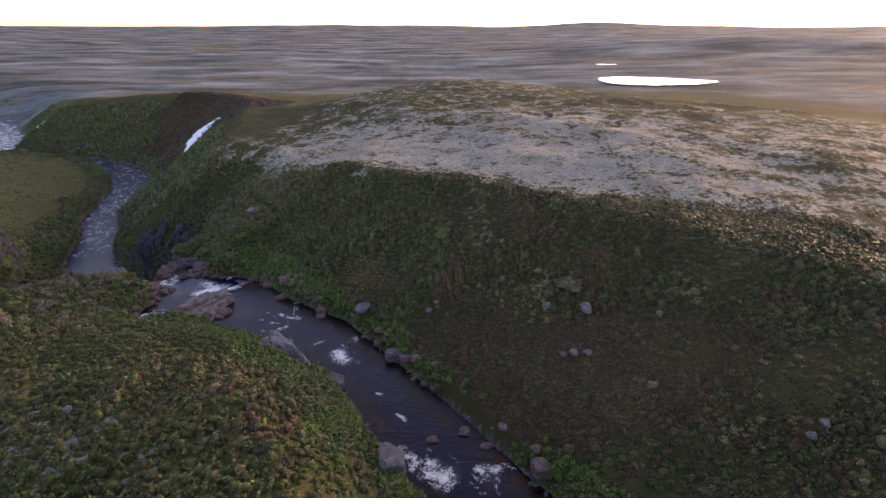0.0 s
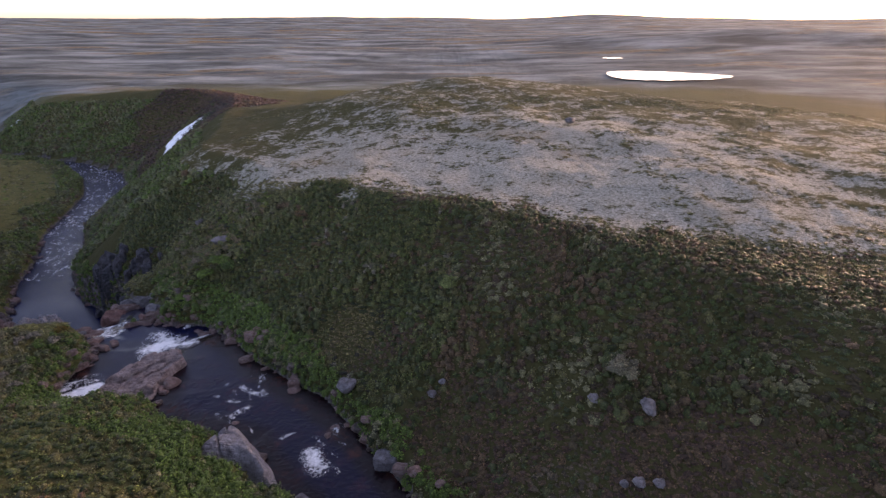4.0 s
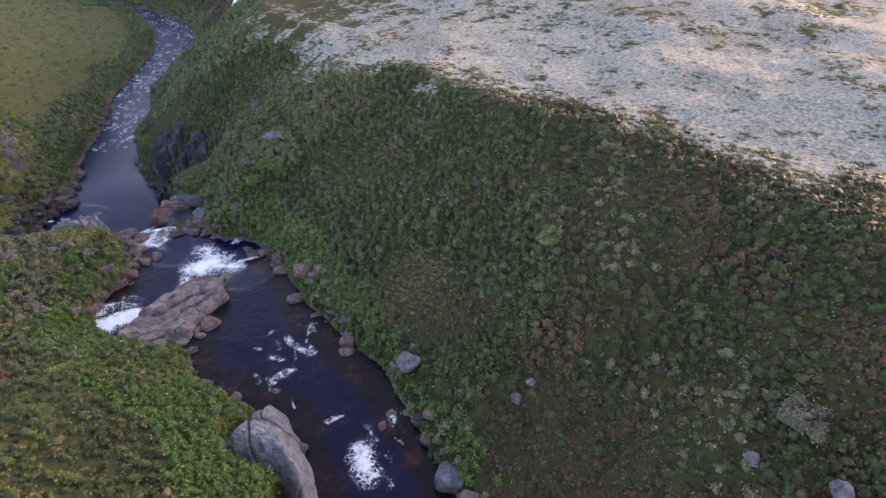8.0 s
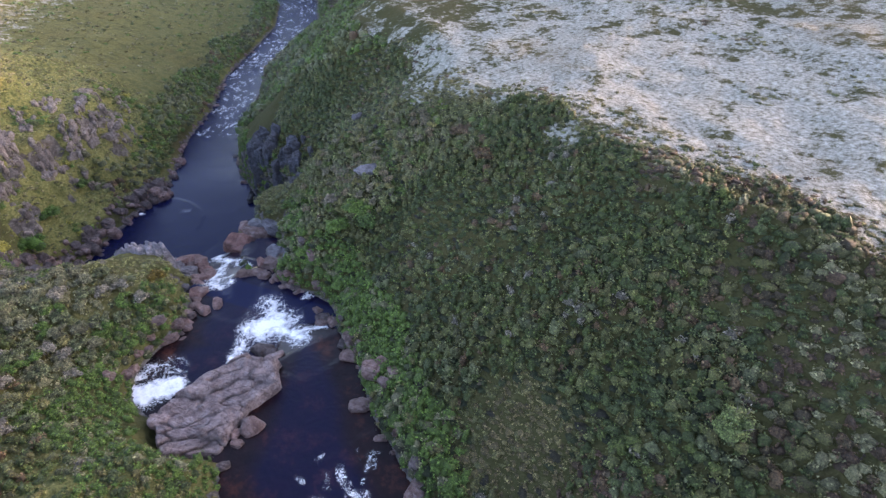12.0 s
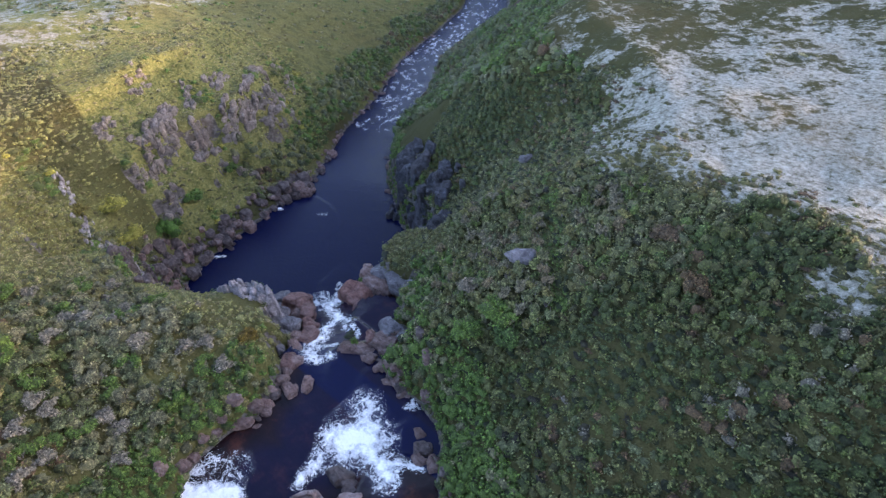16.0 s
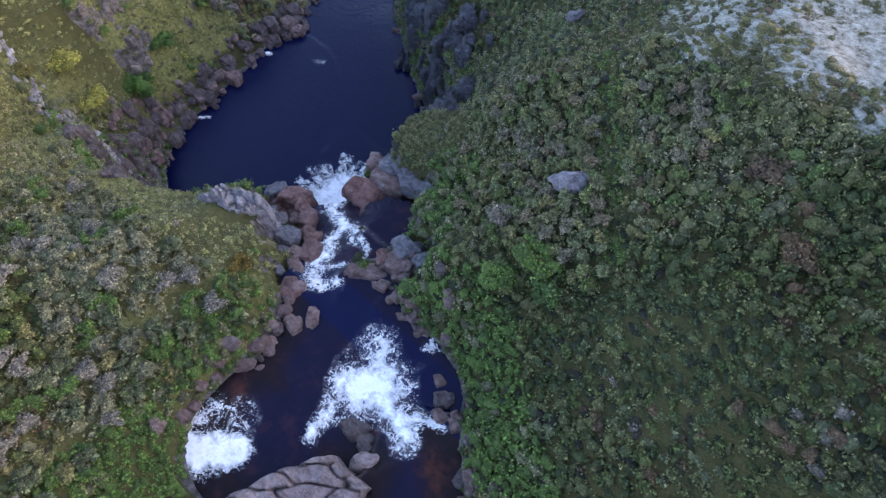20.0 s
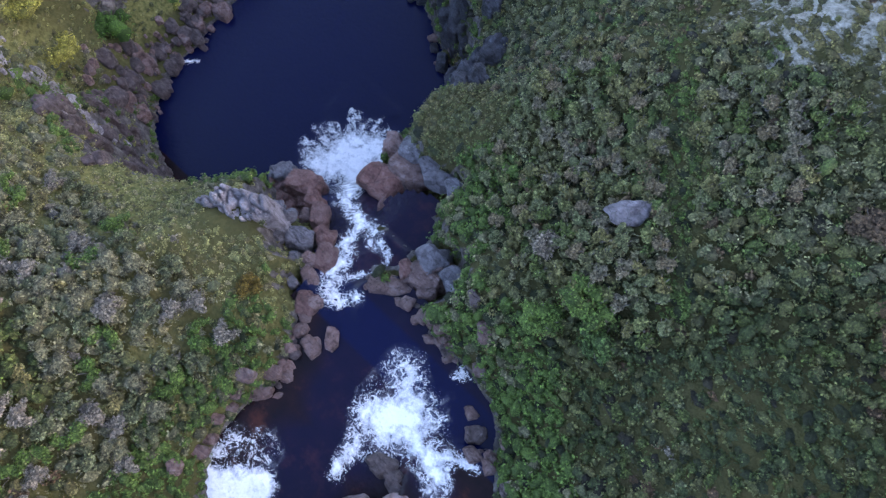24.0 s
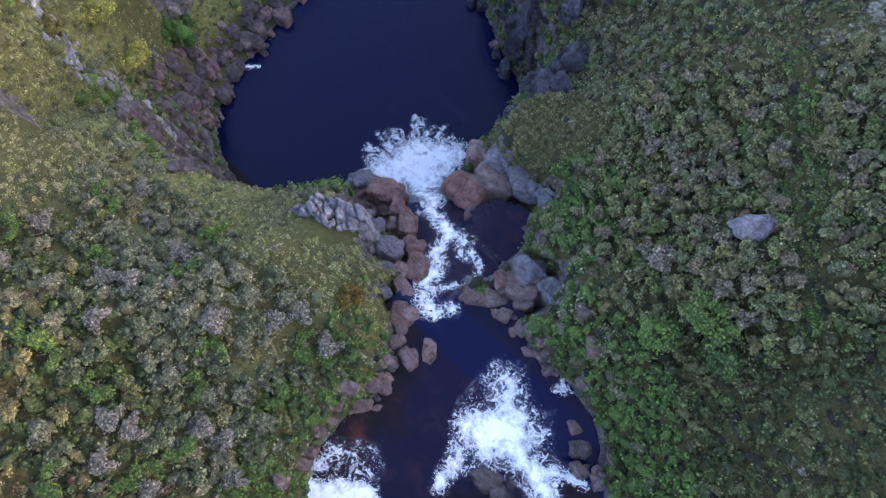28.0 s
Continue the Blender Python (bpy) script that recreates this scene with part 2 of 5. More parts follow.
ROCK_DARK = rock_material("dark_talus", (0.33, 0.265, 0.25), (0.045, 0.033, 0.031), (0.18, 0.132, 0.122))
# bluish rock with the shadow below the overhang painted into its tones
ROCK_BLUE = rock_material("shaded_blue_gneiss", (0.2, 0.21, 0.245), (0.025, 0.028, 0.034), (0.085, 0.09, 0.105))


def snow_material():
    n = Nodes("old_snow", 0.6)
    n.bump(n.noise(1.5, 8, 0.7), 0.5, 0.2)
    return n.done(n.ramp(n.noise(0.5, 6, 0.6), (0.3, (0.62, 0.66, 0.72)), (0.6, (0.85, 0.87, 0.9))))


def bark_material():
    n = Nodes("grey_bark", 0.9)
    return n.done(n.ramp(n.noise(8.0, 5, 0.6), (0.3, (0.08, 0.06, 0.05)), (0.7, (0.25, 0.22, 0.2))))


SNOW, BARK = snow_material(), bark_material()

# ---- the lie of the land ----
def lattice(ix, iy, seed):
    v = np.sin(ix * 127.1 + iy * 311.7 + seed * 74.7) * 43758.5453
    return v - np.floor(v)


def vnoise(x, y, seed=0):
    ix, iy = np.floor(x), np.floor(y)
    fx, fy = x - ix, y - iy
    fx, fy = fx * fx * (3 - 2 * fx), fy * fy * (3 - 2 * fy)
    a, b = lattice(ix, iy, seed), lattice(ix + 1, iy, seed)
    c, d = lattice(ix, iy + 1, seed), lattice(ix + 1, iy + 1, seed)
    return (a + (b - a) * fx) * (1 - fy) + (c + (d - c) * fx) * fy


def fbm(x, y, size, octaves=4, seed=0, gain=0.5):
    """Fractal noise about 0, roughly within -0.5 to 0.5."""
    total, amp, norm, f = 0.0, 1.0, 0.0, 1.0 / size
    for k in range(octaves):
        total = total + amp * (vnoise(x * f + 17.3 * k, y * f - 9.1 * k, seed + k) - 0.5)
        norm, amp, f = norm + amp, amp * gain, f * 2.03
    return total / norm * 1.3


def ease(v):
    v = np.clip(v, 0, 1)
    return v * v * (3 - 2 * v)


# the river from its upper end to its lower: x, y, half width, water level
UPPER = [(34, -15, 5.0, 7.5), (8, 27, 4.6, 6.0), (-1.5, 41, 4.6, 5.5), (-9, 52.5, 4.0, 5.0), (-16.5, 61.5, 4.6, 4.6),
         (-25.5, 66.3, 6.0, 4.4), (-29.5, 73, 4.2, 4.2), (-31.8, 76, 3.2, 3.9), (-35.5, 78.3, 4.4, 2.7), (-39, 77.3, 6.6, 2.6),
         (-43, 79.5, 4.2, 2.5), (-46, 81.3, 1.4, 2.2), (-48, 84.4, 1.9, 1.2), (-52.4, 86.9, 1.4, -0.8), (-57, 90.6, 3.4, -11.6)]
LOWER = [(-66, 99.5, 9.2, -11.8), (-80, 112, 6.3, -11.9), (-90, 126.5, 5.0, -12.1), (-96, 141, 4.8, -12.3), (-105, 156, 4.6, -12.5),
         (-110, 173, 5.0, -12.8), (-116, 195, 6.5, -13.0), (-129, 216, 6.5, -13.2), (-152, 236, 3.6, -13.5), (-190, 250, 3.4, -13.8),
         (-213, 257, 6.0, -14.0), (-233, 294, 6.5, -14.2), (-278, 346, 9.0, -14.5), (-420, 420, 7.0, -15.0)]
CHAIN = UPPER + LOWER
POOLS = [(-60.6, 101.5, 5.3, -11.8, 15), (-59.2, 96.6, 4.3, -11.8, 15), (-70.5, 89, 11.0, -11.8, 15), (-72.5, 95.5, 10.4, -11.8, 16), (-75, 102, 9.4, -11.8, 16), (-46, 88, 1.9, 1.0, 12), (-46, 85.6, 1.4, 1.4, 12), (-39.9, 71.3, 5.3, 2.6, 9)]
# valley sides by chain number: bank, crest level and run-out on the right side, then on the left
VALLEY = {0: (1.2, 18, 48, 2.0, 13, 14), 2: (1.2, 18.5, 44, 2.5, 12, 9), 3: (1.2, 19, 39, 2.0, 11, 10), 4: (1.4, 19, 32, 1.8, 10.5, 12),
          7: (1.5, 17.5, 26, 1.5, 9.5, 13), 9: (1.8, 16.5, 24, 1.5, 9.5, 15), 11: (2.2, 15.8, 23, 2.0, 8.5, 16), 13: (3.5, 15.6, 23, 3.5, 9, 18),
          15: (9.0, 15.6, 24, 13.0, 9.5, 17), 16: (6.0, 15, 28, 2.5, 9, 18), 17: (2.0, 14, 38, 1.5, 5, 26), 18: (1.5, 15.5, 46, 1.2, -2, 28),
          20: (1.2, 16.5, 46, 1.0, -6, 30), 21: (1.2, 16.0, 40, 1.0, -8, 40), 22: (1.2, 14.0, 40, 1.0, -8.5, 40), 23: (1.2, 12.5, 36, 2.0, -8, 40), 24: (1.2, 9.5, 30, 3.4, -7.5, 40),
          25: (1.2, 6.0, 25, 2.4, -10, 40), 26: (1.0, 1.5, 20, 0.5, -13.0, 60), 27: (1.0, -1.0, 20, 0.5, -13.2, 60), 28: (1.0, -5, 40, 0.5, -13.5, 60)}
SIDES = np.array([[np.interp(i, list(VALLEY), [VALLEY[k][j] for k in VALLEY]) for j in range(6)] for i in range(len(CHAIN))])


def river(x, y):
    """Distance from the water's edge (below 0 in the water), water level, +1 on the right side, smooth level, valley sides."""
    best = np.full(x.shape, 1e9)
    level, side = np.zeros(x.shape), np.ones(x.shape)
    wsum, wlevel, wsides = np.zeros(x.shape), np.zeros(x.shape), [np.zeros(x.shape) for _ in range(6)]

    def weigh(d, z, sides):
        w = 1.0 / (np.maximum(d, 0) + 0.5) ** 3.5
        wsum[...] += w
        wlevel[...] += w * z
        for a, s in zip(wsides, sides):
            a += w * s

    for i, (a, b) in enumerate(zip(CHAIN, CHAIN[1:])):
        ux, uy = b[0] - a[0], b[1] - a[1]
        t = np.clip(((x - a[0]) * ux + (y - a[1]) * uy) / (ux * ux + uy * uy), 0, 1)
        dx, dy = x - a[0] - t * ux, y - a[1] - t * uy
        d = np.hypot(dx, dy) - (a[2] + t * (b[2] - a[2]))
        z = a[3] + t * (b[3] - a[3])
        near = d < best
        best = np.where(near, d, best)
        level = np.where(near, z, level)
        side = np.where(near, np.where(ux * (y - a[1]) - uy * (x - a[0]) > 0, -1.0, 1.0), side)
        weigh(d, z, [SIDES[i, j] + t * (SIDES[i + 1, j] - SIDES[i, j]) for j in range(6)])
    for px, py, r, z, k in POOLS:
        d = np.hypot(x - px, y - py) - r
        near = d < best
        best, level = np.where(near, d, best), np.where(near, z, level)
        weigh(d, z, SIDES[k])
    return best, level, side, wlevel / wsum, [a / wsum for a in wsides]


LAKES = [(173, 450, 37, 42, 2.0), (183, 636, 9, 12, 3.0), (-205, 394, 15, 9, 0.0)]


def region(x, y):
    """The wide tundra away from the river."""
    r, az = np.hypot(x, y), np.degrees(np.arctan2(x, y))
    z = 2.0 + 5 * fbm(x, y, 260, 4, 3) * ease((r - 150) / 300)
    z += 19.5 * np.exp(-(((x - 20) / 150) ** 2 + ((y - 140) / 92) ** 2) ** 2)
    z += 10 * np.exp(-(((x - 8) / 48) ** 2 + ((y - 232) / 44) ** 2))
    z += 11 * np.exp(-(((x + 70) / 60) ** 2 + ((y - 35) / 50) ** 2))
    z += 11 * np.exp(-(((x + 118) / 26) ** 2 + ((y - 92) / 34) ** 2))
    z += 26 * np.exp(-(((x - 560) / 300) ** 2 + ((y - 950) / 220) ** 2))
    z += ease((r - 260) / 300) * (7 * fbm(x * 0.6, y, 130, 4, 6) + 9 * fbm(x * 0.6, y, 420, 3, 7))
    z += ease((r - 900) / 3000) * (38 + 20 * fbm(az, az * 0, 14, 3, 8) + 14 * fbm(x * 0.6, y, 500, 4, 5))
    z += 24 * np.exp(-(((az - 14.5) / 5.5) ** 2)) * ease((r - 2400) / 900)
    return z


# hollows that bare rock fills: x, y, radius, level
HOLLOWS = [(-49, 90.3, 4.2, -0.6), (-46.8, 92.2, 3.0, 1.2), (-42.6, 86.2, 3.2, 1.4), (-51, 82.6, 3.0, 0.4), (-48, 80, 2.4, 1.4), (-55, 84.6, 3.2, -3.0), (-58.6, 85.2, 2.6, -5.0), (-35.2, 66.8, 4.8, 2.4), (-19.6, 56.0, 3.6, 4.4), (-16.0, 52.6, 2.6, 4.4)]


# rounded knolls: x, y, radius, level
KNOLLS = [(-48.2, 96.2, 4.4, 3.4), (-45.0, 95.4, 3.2, 4.6)]


def land(x, y):
    """Ground height, distance from the water, side, and how far up the valley side (0 to 1, more beyond the crest)."""
    d, level, side, smooth_level, s = river(x, y)
    right = side > 0
    b, c, run = (np.where(right, s[k], s[k + 3]) for k in range(3))
    near = np.exp(-np.maximum(d, 0) / 25)
    e = d + (1.1 * fbm(x, y, 5.5, 3, 11) + 0.5 * fbm(x, y, 1.6, 2, 12)) * ease((d + 6) / 5) * (0.35 + 0.65 * ease(d / 3))
    b = np.where(~right & (y > 70), np.minimum(b, 2.5) + np.maximum(b - 2.5, 0) * ease((x + 80) / 6), b)
    bw = 0.9 + 0.14 * b
    wl = level + (smooth_level - level) * ease(d / 3)
    up = (e - 0.6 * bw) / run
    u = np.clip(up, 0, 1)
    z = wl + b * ease(e / bw) + (c - wl - b) * (1 - (1 - u) ** 1.18)
    z = z + (region(x, y) - z) * ease((e - run) / np.where(right, 48, 70))
    rough = ease((e - 0.5) / 4)
    z = z + rough * (1.6 * fbm(x, y, 14, 3, 21) + 0.55 * fbm(x, y, 3.2, 3, 22) * near + 0.25 * fbm(x, y, 1.1, 2, 23))
    z = np.where(e < 0, level + np.maximum(e * 0.55, -1.5), z)
    west = ease((y - 80) / 6) * ease((122 - y) / 12) * ease((-79 - x) / 3) * ~right
    ribs = e + 4.4 * fbm(x, y, 9, 3, 26) + 1.8 * fbm(x, y, 2.4, 2, 27)
    scar = wl + 4.2 * ease(e / 6.5) + 4.5 * ease((ribs - 5.6) / 2.6) + 4.8 * ease((ribs - 8.8) / 2.6) + 1.5 * ease((e - 9) / 8) + 0.9 * fbm(x, y, 2.5, 3, 28)
    z = z + (scar - z) * west * ease(e / 1.5) * ease((20 - e) / 6)
    for hx, hy, hr, hz in HOLLOWS:
        z = np.where(e > 0, z + (np.minimum(z, hz) - z) * ease((hr - np.hypot(x - hx, y - hy)) / 1.4), z)
    for kx, ky, kr, kz in KNOLLS:
        far = np.hypot(x - kx, y - ky)
        z = np.where((e > 0) & (far < kr), np.maximum(z, z + (kz - 0.05 * far ** 2 - z) * ease((kr - far) / 1.3)), z)
    for lx, ly, ax, ay, lz in LAKES:
        q = ((x - lx) / ax) ** 2 + ((y - ly) / ay) ** 2 + 1.5 * fbm(x, y, 42, 4, 31)
        z = np.where(q < 2.6, z + (lz - 1 - z) * ease((2.6 - q) / 0.8), z)
    return z, e, side, up


def spread(core_low, core_high, step, low, high, growth=1.07):
    """Grid lines: even in the core, then wider and wider."""
    core = list(np.arange(core_low, core_high, step))
    out, s = core[-1], step
    after = []
    while out < high:
        s *= growth
        out += s
        after.append(out)
    before, out, s = [], core_low, step
    while out > low:
        s *= growth
        out -= s
        before.append(out)
    return np.array(before[::-1] + core + after)


def mesh_of(name, verts, faces, material, smooth=True, colours=None, colour_name="tint"):
    """A mesh from arrays; faces all have the same number of corners."""
    me = bpy.data.meshes.new(name)
    verts, faces = np.asarray(verts, np.float32), np.asarray(faces, np.int32)
    n, k = faces.shape
    me.vertices.add(len(verts))
    me.vertices.foreach_set("co", verts.ravel())
    me.loops.add(n * k)
    me.loops.foreach_set("vertex_index", faces.ravel())
    me.polygons.add(n)
    me.polygons.foreach_set("loop_start", np.arange(0, n * k, k, dtype=np.int32))
    me.polygons.foreach_set("use_smooth", np.full(n, smooth))
    me.update(calc_edges=True)
    if colours is not None:
        a = me.color_attributes.new(colour_name, "FLOAT_COLOR", "POINT")
        a.data.foreach_set("color", np.column_stack([colours, np.ones(len(colours))]).astype(np.float32).ravel())
    me.materials.append(material)
    return me


def grid_faces(nx, ny):
    i = np.arange(nx * ny).reshape(ny, nx)
    return np.stack([i[:-1, :-1], i[:-1, 1:], i[1:, 1:], i[1:, :-1]], -1).reshape(-1, 4)


def scrub_limit(x, y):
    """How far up the right valley side the scrub reaches before the lichen begins."""
    return np.interp(x, [-60, -42, -34, -27, -15, -2, 8, 24, 42, 60], [0.72, 0.76, 0.83, 0.89, 0.93, 1.15, 1.12, 1.1, 1.4, 1.65]) + 0.21 * fbm(x, y, 9, 3, 41) + 0.16 * fbm(x, y, 2.6, 3, 43)


def cover_of(x, y, z, e, side, up):
    """How much lichen, grass and bare rock the ground carries."""
    right = side > 0
    crest = np.clip((up - scrub_limit(x, y) + 0.1) / 0.2, 0, 1) * (1 - 0.62 * ease((y - 108) / 55)) * (1 - 0.42 * ease((x - 20) / 50)) * (1 - 0.6 * ease((-20 - x) / 30) * ease((y - 112) / 20))
    lichen = np.where(right, crest, 0.45 * np.clip((up - 1.3) / 0.5, 0, 1))
    lichen = lichen * (1 - 0.75 * ease((np.hypot(x, y) - 200) / 200))
    grass = np.where(right, 0.12, np.clip(0.35 + 1.2 * fbm(x, y, 12, 3, 42), 0, 1))
    grass = np.where(~right & (y > 84) & (e > 3), 0.95 - 0.4 * ease((y - 112) / 20), grass)
    rim = np.exp(-(((x + 66) / 12) ** 2 + ((y - 76) / 6) ** 2))
    grass = np.maximum(grass, rim)
    far = ease((np.hypot(x, y) - 260) / 250)
    lichen = lichen + far * np.clip(0.9 * fbm(x / 4, y, 60, 4, 47), 0, 0.5)
    grass = grass + far * (np.clip(0.2 + 1.6 * fbm(x / 3, y, 90, 4, 49), 0, 1) - grass)
    rock = np.where(e < 0.3, 1.0, 0.0)
    return np.stack([lichen, grass, rock], -1)


gx, gy = spread(-128, 62, 0.5, -4700, 4700), spread(18, 178, 0.5, -900, 4700)
GX, GY = np.meshgrid(gx, gy)
gz, ge, gside, gup = land(GX, GY)
slope = np.hypot(np.gradient(gz, axis=0) / np.gradient(gy)[:, None], np.gradient(gz, axis=1) / np.gradient(gx)[None, :])
cover = cover_of(GX, GY, gz, ge, gside, gup)
cover[..., 2] = np.maximum(cover[..., 2], ease((slope - 2.5 + 1.2 * fbm(GX, GY, 4, 3, 29)) / 0.6) * (np.hypot(GX + 75, GY - 90) < 60))
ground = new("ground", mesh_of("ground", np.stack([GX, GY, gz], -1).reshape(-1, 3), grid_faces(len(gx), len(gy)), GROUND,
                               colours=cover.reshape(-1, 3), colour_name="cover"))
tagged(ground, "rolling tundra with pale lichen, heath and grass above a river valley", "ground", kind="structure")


# ---- water ----
def chop(x, y):
    """How lively the water is: calm pools, rippled runs, rough narrows and rapids."""
    calm = 0.2 + (0.1 - 0.2) * ease((y - 75) / 6) + 0.78 * ease((y - 108) / 22)
    narrows = ease((-46.4 - x) / 2) * ease((x + 61) / 4) * ease((95 - y) / 4) * ease((y - 78) / 3)
    return calm + (1.0 - calm) * narrows


def water_sheet(name, x0, x1, y0, y1, step, reach):
    xs, ys = np.arange(x0, x1, step), np.arange(y0, y1, step)
    X, Y = np.meshgrid(xs, ys)
    d, level, *_ = river(X, Y)
    keep = d < reach
    faces = grid_faces(len(xs), len(ys))
    faces = faces[keep.ravel()[faces].all(1)]
    used, faces = np.unique(faces, return_inverse=True)
    faces = faces.reshape(-1, 4)
    X, Y, d, level = X.ravel()[used], Y.ravel()[used], d.ravel()[used], level.ravel()[used]
    lively = chop(X, Y)
    z = level + 0.16 * lively * fbm(X, Y, 1.6, 3, 51) + 0.22 * np.maximum(lively - 0.5, 0) * fbm(X, Y, 2.6, 3, 54)
    depth = 0.62 * np.clip((-d - 0.4 + 2.0 * fbm(X, Y, 7, 3, 52)) / 2.6, 0, 1)
    depth = np.where((Y > 79) & ~((X > -52) & (Y > 82) & (Y < 94)), np.maximum(depth, 0.9), np.maximum(depth, np.where(Y > 80, 0.62, 0.0)))
    col = np.stack([depth, lively, 0 * depth], -1)
    return mesh_of(name, np.stack([X, Y, z], -1), faces, WATER, colours=col, colour_name="depth")


water = new("river", water_sheet("river", -162, 46, -30, 246, 0.3, 1.2))
tagged(water, "dark tannin-brown river water running between rocky banks, reflected sky's navy painted into its deep parts", "river", kind="structure")
far_water = new("river_far_reach", water_sheet("river_far_reach", -430, -162, 225, 440, 1.2, 2.0))
tagged(far_water, "pale distant reach of the winding tundra river", "river", kind="structure")
def lake_mesh(lx, ly, ax, ay, lz, seed):
    """A lake with a blunt end, a drawn-out end and a ragged shore."""
    u = np.sin(np.linspace(-1, 1, 90) * math.pi / 2)
    half = (1 - u) ** 0.75 * (1 + u) ** 0.35
    rag = 0.3 * fbm(u * 3 + seed, u * 0, 0.7, 4, seed)
    top, low = 0.62 * half * (1 + rag), -0.62 * half * (1 - 0.5 * rag + 0.25 * fbm(u * 3, u * 0 + 7, 0.35, 3, seed))
    X, Y = np.stack([u, u]), np.stack([low, top])
    v = np.stack([lx + 1.25 * ax * X + 0.12 * ay * Y, ly + 1.3 * ay * Y - 0.1 * ax * X, 0 * X + lz], -1).reshape(-1, 3)
    return mesh_of("lake", v, grid_faces(90, 2), WATER, colours=np.tile((1.0, 0.1, 0.0), (180, 1)), colour_name="depth")


for k, (lx, ly, ax, ay, lz) in enumerate(LAKES):
    lake = new("lake", lake_mesh(lx, ly, ax, ay, lz, 90 + k))
    tagged(lake, "calm tundra lake reflecting the bright sky", "lake", "tundra lakes", "structure")


# ---- stones ----
def ico(level):
    bm = bmesh.new()
    bmesh.ops.create_icosphere(bm, subdivisions=level, radius=1.0)
    v = np.array([x.co[:] for x in bm.verts])
    f = np.array([[q.index for q in x.verts] for x in bm.faces])
    bm.free()
    return v, f


ICO = {k: ico(k) for k in (2, 3, 4)}


def stone_shape(seed, level, boxy, cuts, crisp):
    """A stone about 2 across: planes all round meet in edges, sharper the crisper, and the faces are roughened."""
    rng = np.random.default_rng(seed)
    v, f = ICO[level]
    reach = 0
    for body in range(2):
        planes = [(np.eye(3)[k % 3] * (1 if k < 3 else -1) + rng.normal(0, 0.16, 3), rng.uniform(0.9, 1.0)) for k in range(6)] if boxy else []
        while len(planes) < 6 * bool(boxy) + cuts:
            n = rng.normal(size=3)
            n /= np.linalg.norm(n)
            if all(n @ q < 0.85 for q, _ in planes) or rng.random() < 0.05:
                planes.append((n, rng.uniform(0.72, 1.0) * (1.0 + 0.25 * bool(boxy))))
        total = sum(np.maximum(v @ (n / np.linalg.norm(n)) / d, 0) ** crisp for n, d in planes) + 0.7 ** crisp
        reach = np.maximum(reach, total ** (-1 / crisp))
    v = v * reach[:, None]
    v = v / np.abs(v).max(0) * 0.95
    for size, amp in ((1.2, 0.06), (0.42, 0.06), (0.16, 0.05)):
        k = fbm(v[:, 0] + seed * 3.1, v[:, 1] + v[:, 2] * 1.7, size, 3, seed)
        v = v * (1 + amp * k)[:, None]
    return v, f


STONES = {}


def stone_mesh(kind, material, level):
    key = (kind, material.name, level)
    if key not in STONES:
        boxy, cuts, crisp = ((0, 9, 9), (0, 11, 8), (0, 10, 7), (1, 5, 26), (1, 4, 30), (1, 7, 24), (1, 6, 22), (0, 13, 14), (1, 7, 34), (0, 12, 40))[kind]
        v, f = stone_shape(kind + 7, level, boxy, cuts, crisp)
        STONES[key] = mesh_of("stone", v, f, material, smooth=kind not in (3, 4, 5, 6, 8, 9))
    return STONES[key]


def ground_at(x, y):
    """Height that a stone rests on: the ground, or just under the water."""
    a, b = np.array([float(x)]), np.array([float(y)])
    z, e, *_ = land(a, b)
    _, level, *_ = river(a, b)
    return float(max(z[0], level[0] - 0.35 if e[0] < 0 else -99))


rnd = random.Random(5)


def boulder(x, y, w, h, material, label, group, kind=None, tall=0.75, name="boulder", lift=0.0, level=3, turn=0.0):
    """A boulder w by h across, sunk a little into what it rests on."""
    kind = rnd.randrange(8) if kind is None else kind
    ob = new(name, stone_mesh(kind, material, level))
    a, b, c = w / 2, h / 2, min(w, h) / 2 * tall
    ob.matrix_world = pose(x, y, ground_at(x, y) + c * 0.45 + lift, rnd.uniform(-9, 9), rnd.uniform(-9, 9), turn + rnd.uniform(-12, 12)) @ Matrix.Diagonal((a * 1.03, b * 1.03, c * 1.15, 1))
    return tagged(ob, label, "boulder", group)


LEFT_SHORE = [(-44.6, 77.2, 1.5, 1.9), (-44.0, 78.4, 1.0, 2.0), (-45.2, 74.4, 1.3, 1.2), (-45.9, 73.4, 1.3, 1.0), (-44.9, 72.9, 1.9, 0.9),
              (-45.5, 76.2, 1.2, 1.0), (-45.1, 75.2, 0.9, 0.8), (-44.4, 74.7, 0.9, 0.8), (-45.8, 72.0, 0.8, 0.7), (-45.5, 71.2, 0.8, 0.7),
              (-45.6, 70.2, 1.0, 0.8), (-45.1, 69.0, 1.0, 0.8), (-44.9, 68.2, 1.2, 0.9), (-45.0, 67.0, 1.0, 1.1), (-46.4, 78.2, 1.1, 0.9), (-46.6, 79.4, 1.2, 1.1)]
